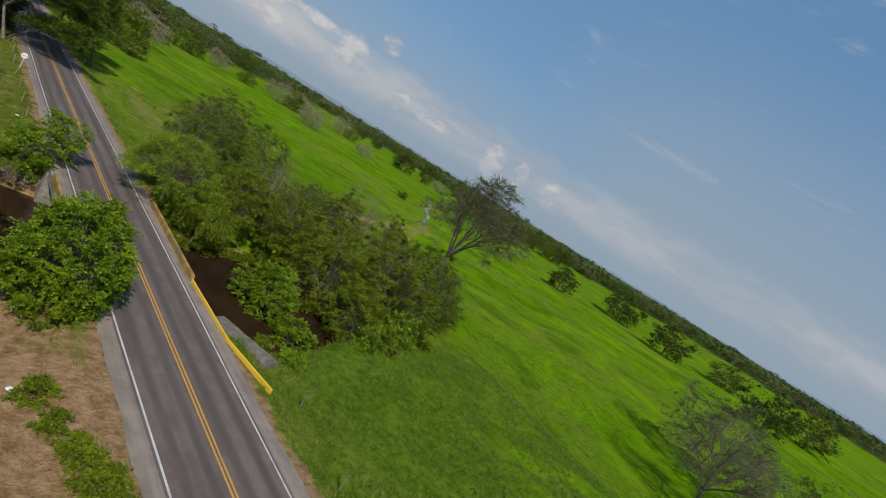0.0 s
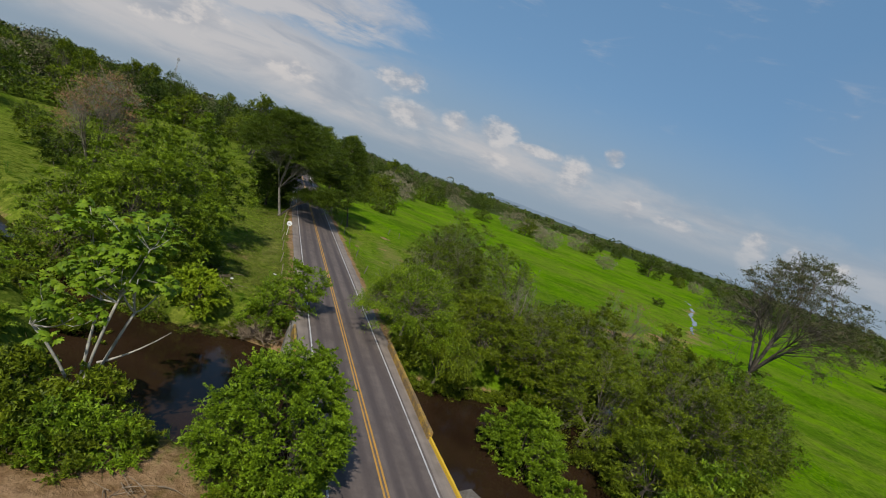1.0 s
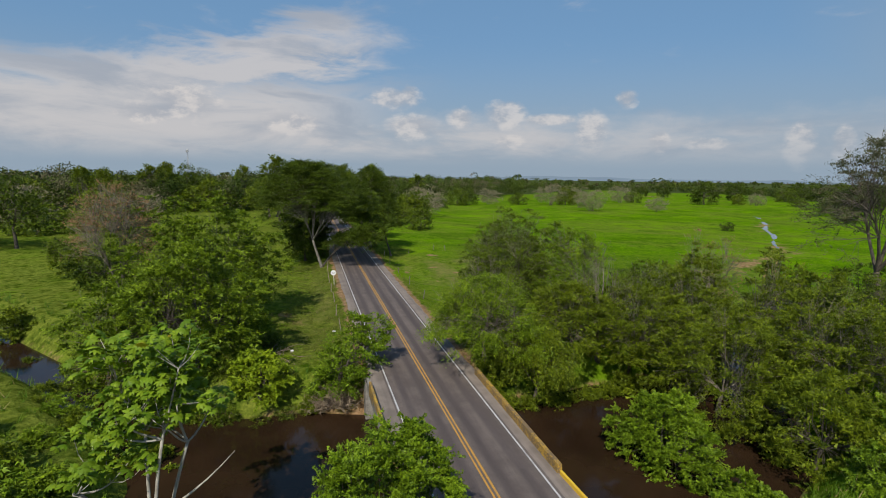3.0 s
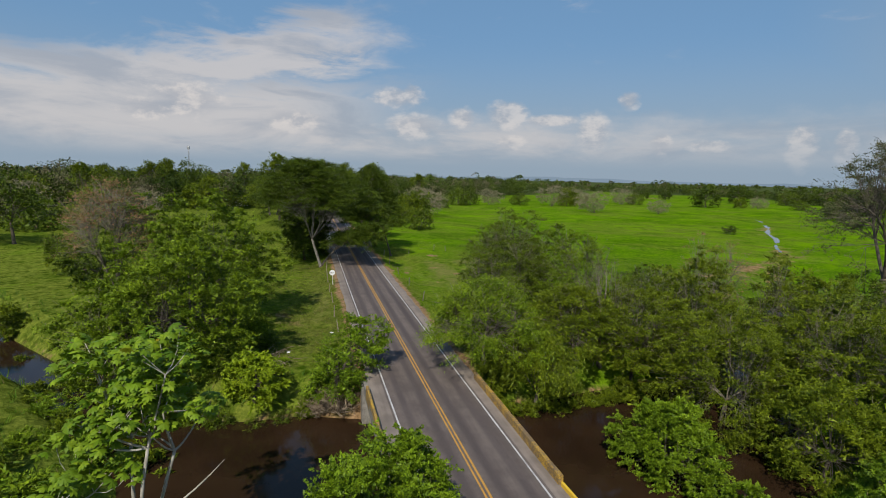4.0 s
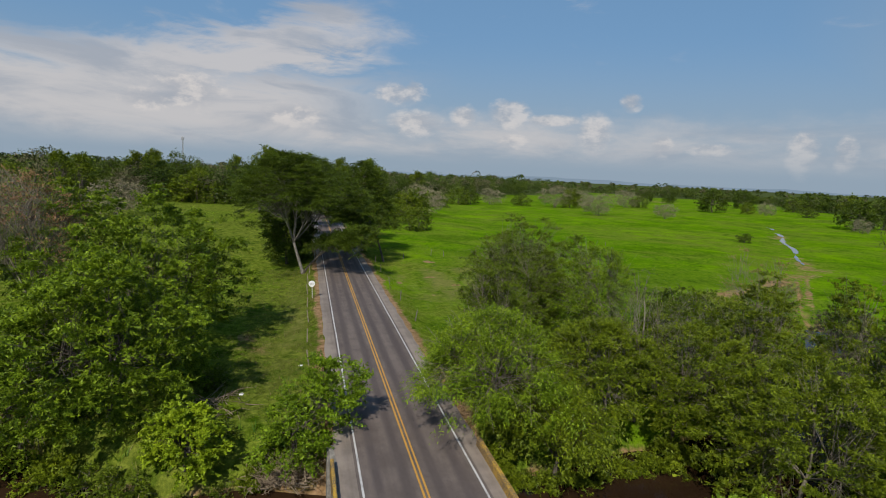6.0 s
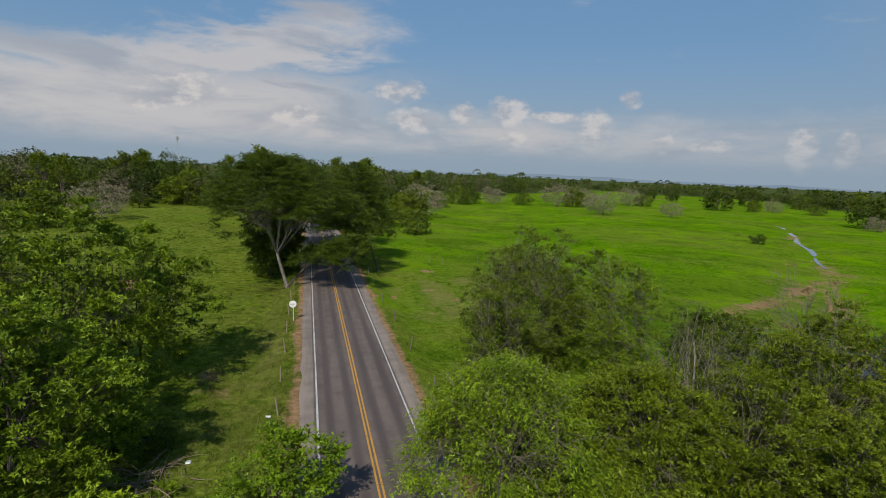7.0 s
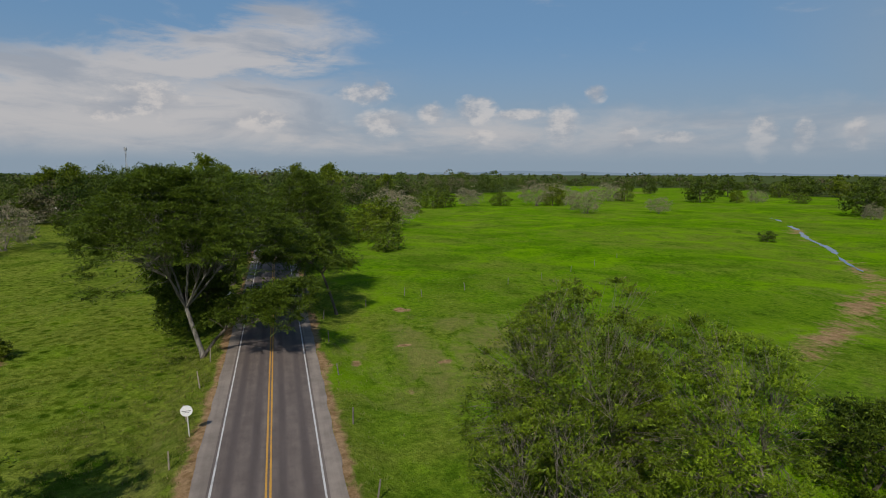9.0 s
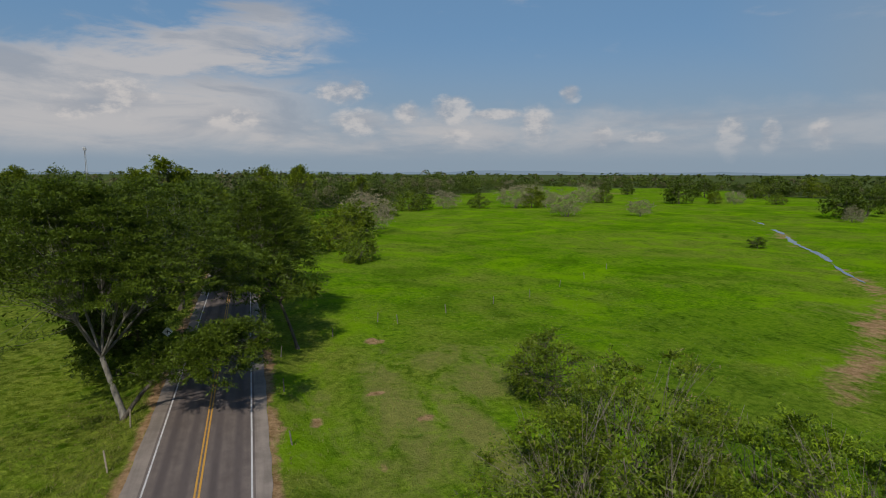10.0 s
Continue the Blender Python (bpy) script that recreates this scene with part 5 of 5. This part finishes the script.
STEEL = plain_material("galvanised_steel", (0.26, 0.27, 0.28), (0.40, 0.41, 0.42), 2, 0.5, 0.1, 0.6)


def make_house(x, y, turn, w, d, h, label):
    z = float(land(x, y))
    hs = base("farm_house", x, y, z, label, "house")
    hs.matrix_basis = pose(x, y, z, 0, 0, turn)
    bm = bmesh.new()
    box(bm, 0, 0, h / 2, w, d, h)
    wall = part("wall", bm, WHITEWASH, hs, "whitewashed wall")
    bm = bmesh.new()
    v = [bm.verts.new(c) for c in ((-w / 2 - 0.6, -d / 2 - 0.8, h), (w / 2 + 0.6, -d / 2 - 0.8, h), (w / 2 + 0.6, d / 2 + 0.8, h), (-w / 2 - 0.6, d / 2 + 0.8, h), (-w / 2 - 0.6, 0, h + d * 0.28), (w / 2 + 0.6, 0, h + d * 0.28))]
    for f in ((0, 1, 5, 4), (2, 3, 4, 5), (0, 4, 3), (1, 2, 5), (3, 2, 1, 0)):
        bm.faces.new([v[i] for i in f])
    part("roof", bm, ROOF_PALE, hs, "pale sheet roof")
    for k in (-0.3, 0.3):
        bm = bmesh.new()
        box(bm, w * k, -d / 2 - 0.02, h * 0.52, 1.2, 0.08, 1.1)
        part("window", bm, DARK_MARK, hs)
    bm = bmesh.new()
    box(bm, 0, -d / 2 - 0.02, 1.0, 1.0, 0.08, 2.0)
    part("door", bm, WOOD_POST, hs)


WHITEWASH = plain_material("whitewash", (0.60, 0.58, 0.54), (0.78, 0.76, 0.72), 1.0, 0.85)
ROOF_PALE = plain_material("pale_sheet_roof", (0.45, 0.46, 0.47), (0.66, 0.67, 0.68), 0.6, 0.5)
make_mast(-118, 560, 42)
make_house(-48, 318, 12, 11, 7, 3.0, "small whitewashed farm house among trees")
make_house(-112, 395, -8, 16, 9, 9.5, "white two-storey building behind the trees")


# ---- dead branches and litter ----
def make_brush(x, y, n, spread, height, seed, mat, label):
    rng = np.random.default_rng(seed)
    ob = base("brush_pile", x, y, float(land(x, y)), label, "brush pile")
    verts, faces = [], []
    for _ in range(n):
        a = rng.uniform(0, 6.28)
        s = np.array([rng.normal(0, spread * 0.4), rng.normal(0, spread * 0.4), rng.uniform(0, height * 0.5)])
        e = s + np.array([np.cos(a) * spread * rng.uniform(0.3, 1), np.sin(a) * spread * rng.uniform(0.3, 1), rng.uniform(-0.2, height)])
        v, f = tube(bend(s, e, rng, 0.05, 0.12, 4), np.linspace(0.035, 0.008, 4) * rng.uniform(0.6, 1.4), 4)
        o = len(verts)
        verts.extend(v)
        faces.extend([tuple(i + o for i in q) for q in f])
    child("brushwood", mesh_from("brushwood", verts, faces, mat), ob)


BRUSH_BROWN = bark_material("dry_brush", (0.13, 0.095, 0.06), (0.30, 0.235, 0.165))
make_brush(-7.2, 43.0, 520, 1.6, 1.5, 1, BRUSH_BROWN, "heap of dry brown brush by the bridge")
make_brush(-9.2, 43.4, 300, 1.5, 1.1, 2, BRUSH_BROWN, "heap of dry brown brush on the bank")
make_brush(-13.8, 50.5, 70, 2.6, 0.7, 3, BRUSH_BROWN, "fallen pale dead branches in the shade")
make_brush(-30, 57, 220, 3.0, 1.6, 4, BRUSH_BROWN, "tangle of dead branches on the shore")
make_brush(-13.0, 14.2, 12, 2.0, 0.4, 5, BRUSH_BROWN, "scattered dead twigs on the earth")
LITTER_WHITE = plain_material("white_litter", (0.66, 0.66, 0.64), (0.80, 0.80, 0.78), 6, 0.6)
for k, (x, y, s) in enumerate([(-11.9, 52.6, 0.2), (-10.4, 0.2, 0.3), (-10.9, 4.4, 0.2), (-8.6, 42.0, 0.2), (-7.2, 58, 0.2), (-9.5, 6.0, 0.2)]):
    bm = bmesh.new()
    bmesh.ops.create_icosphere(bm, subdivisions=2, radius=s)
    for v in bm.verts:
        v.co += Vector(noise.noise_vector(v.co * 5 + Vector((k, 0, 0)))) * s * 0.45
        v.co.z *= 0.4
    me = bpy.data.meshes.new("litter")
    bm.to_mesh(me)
    bm.free()
    me.materials.append(LITTER_WHITE)
    ob = new("litter", me)
    ob.matrix_basis = pose(x, y, float(land(x, y)) + s * 0.2)
    tagged(ob, "crumpled white plastic litter on the ground", "litter")
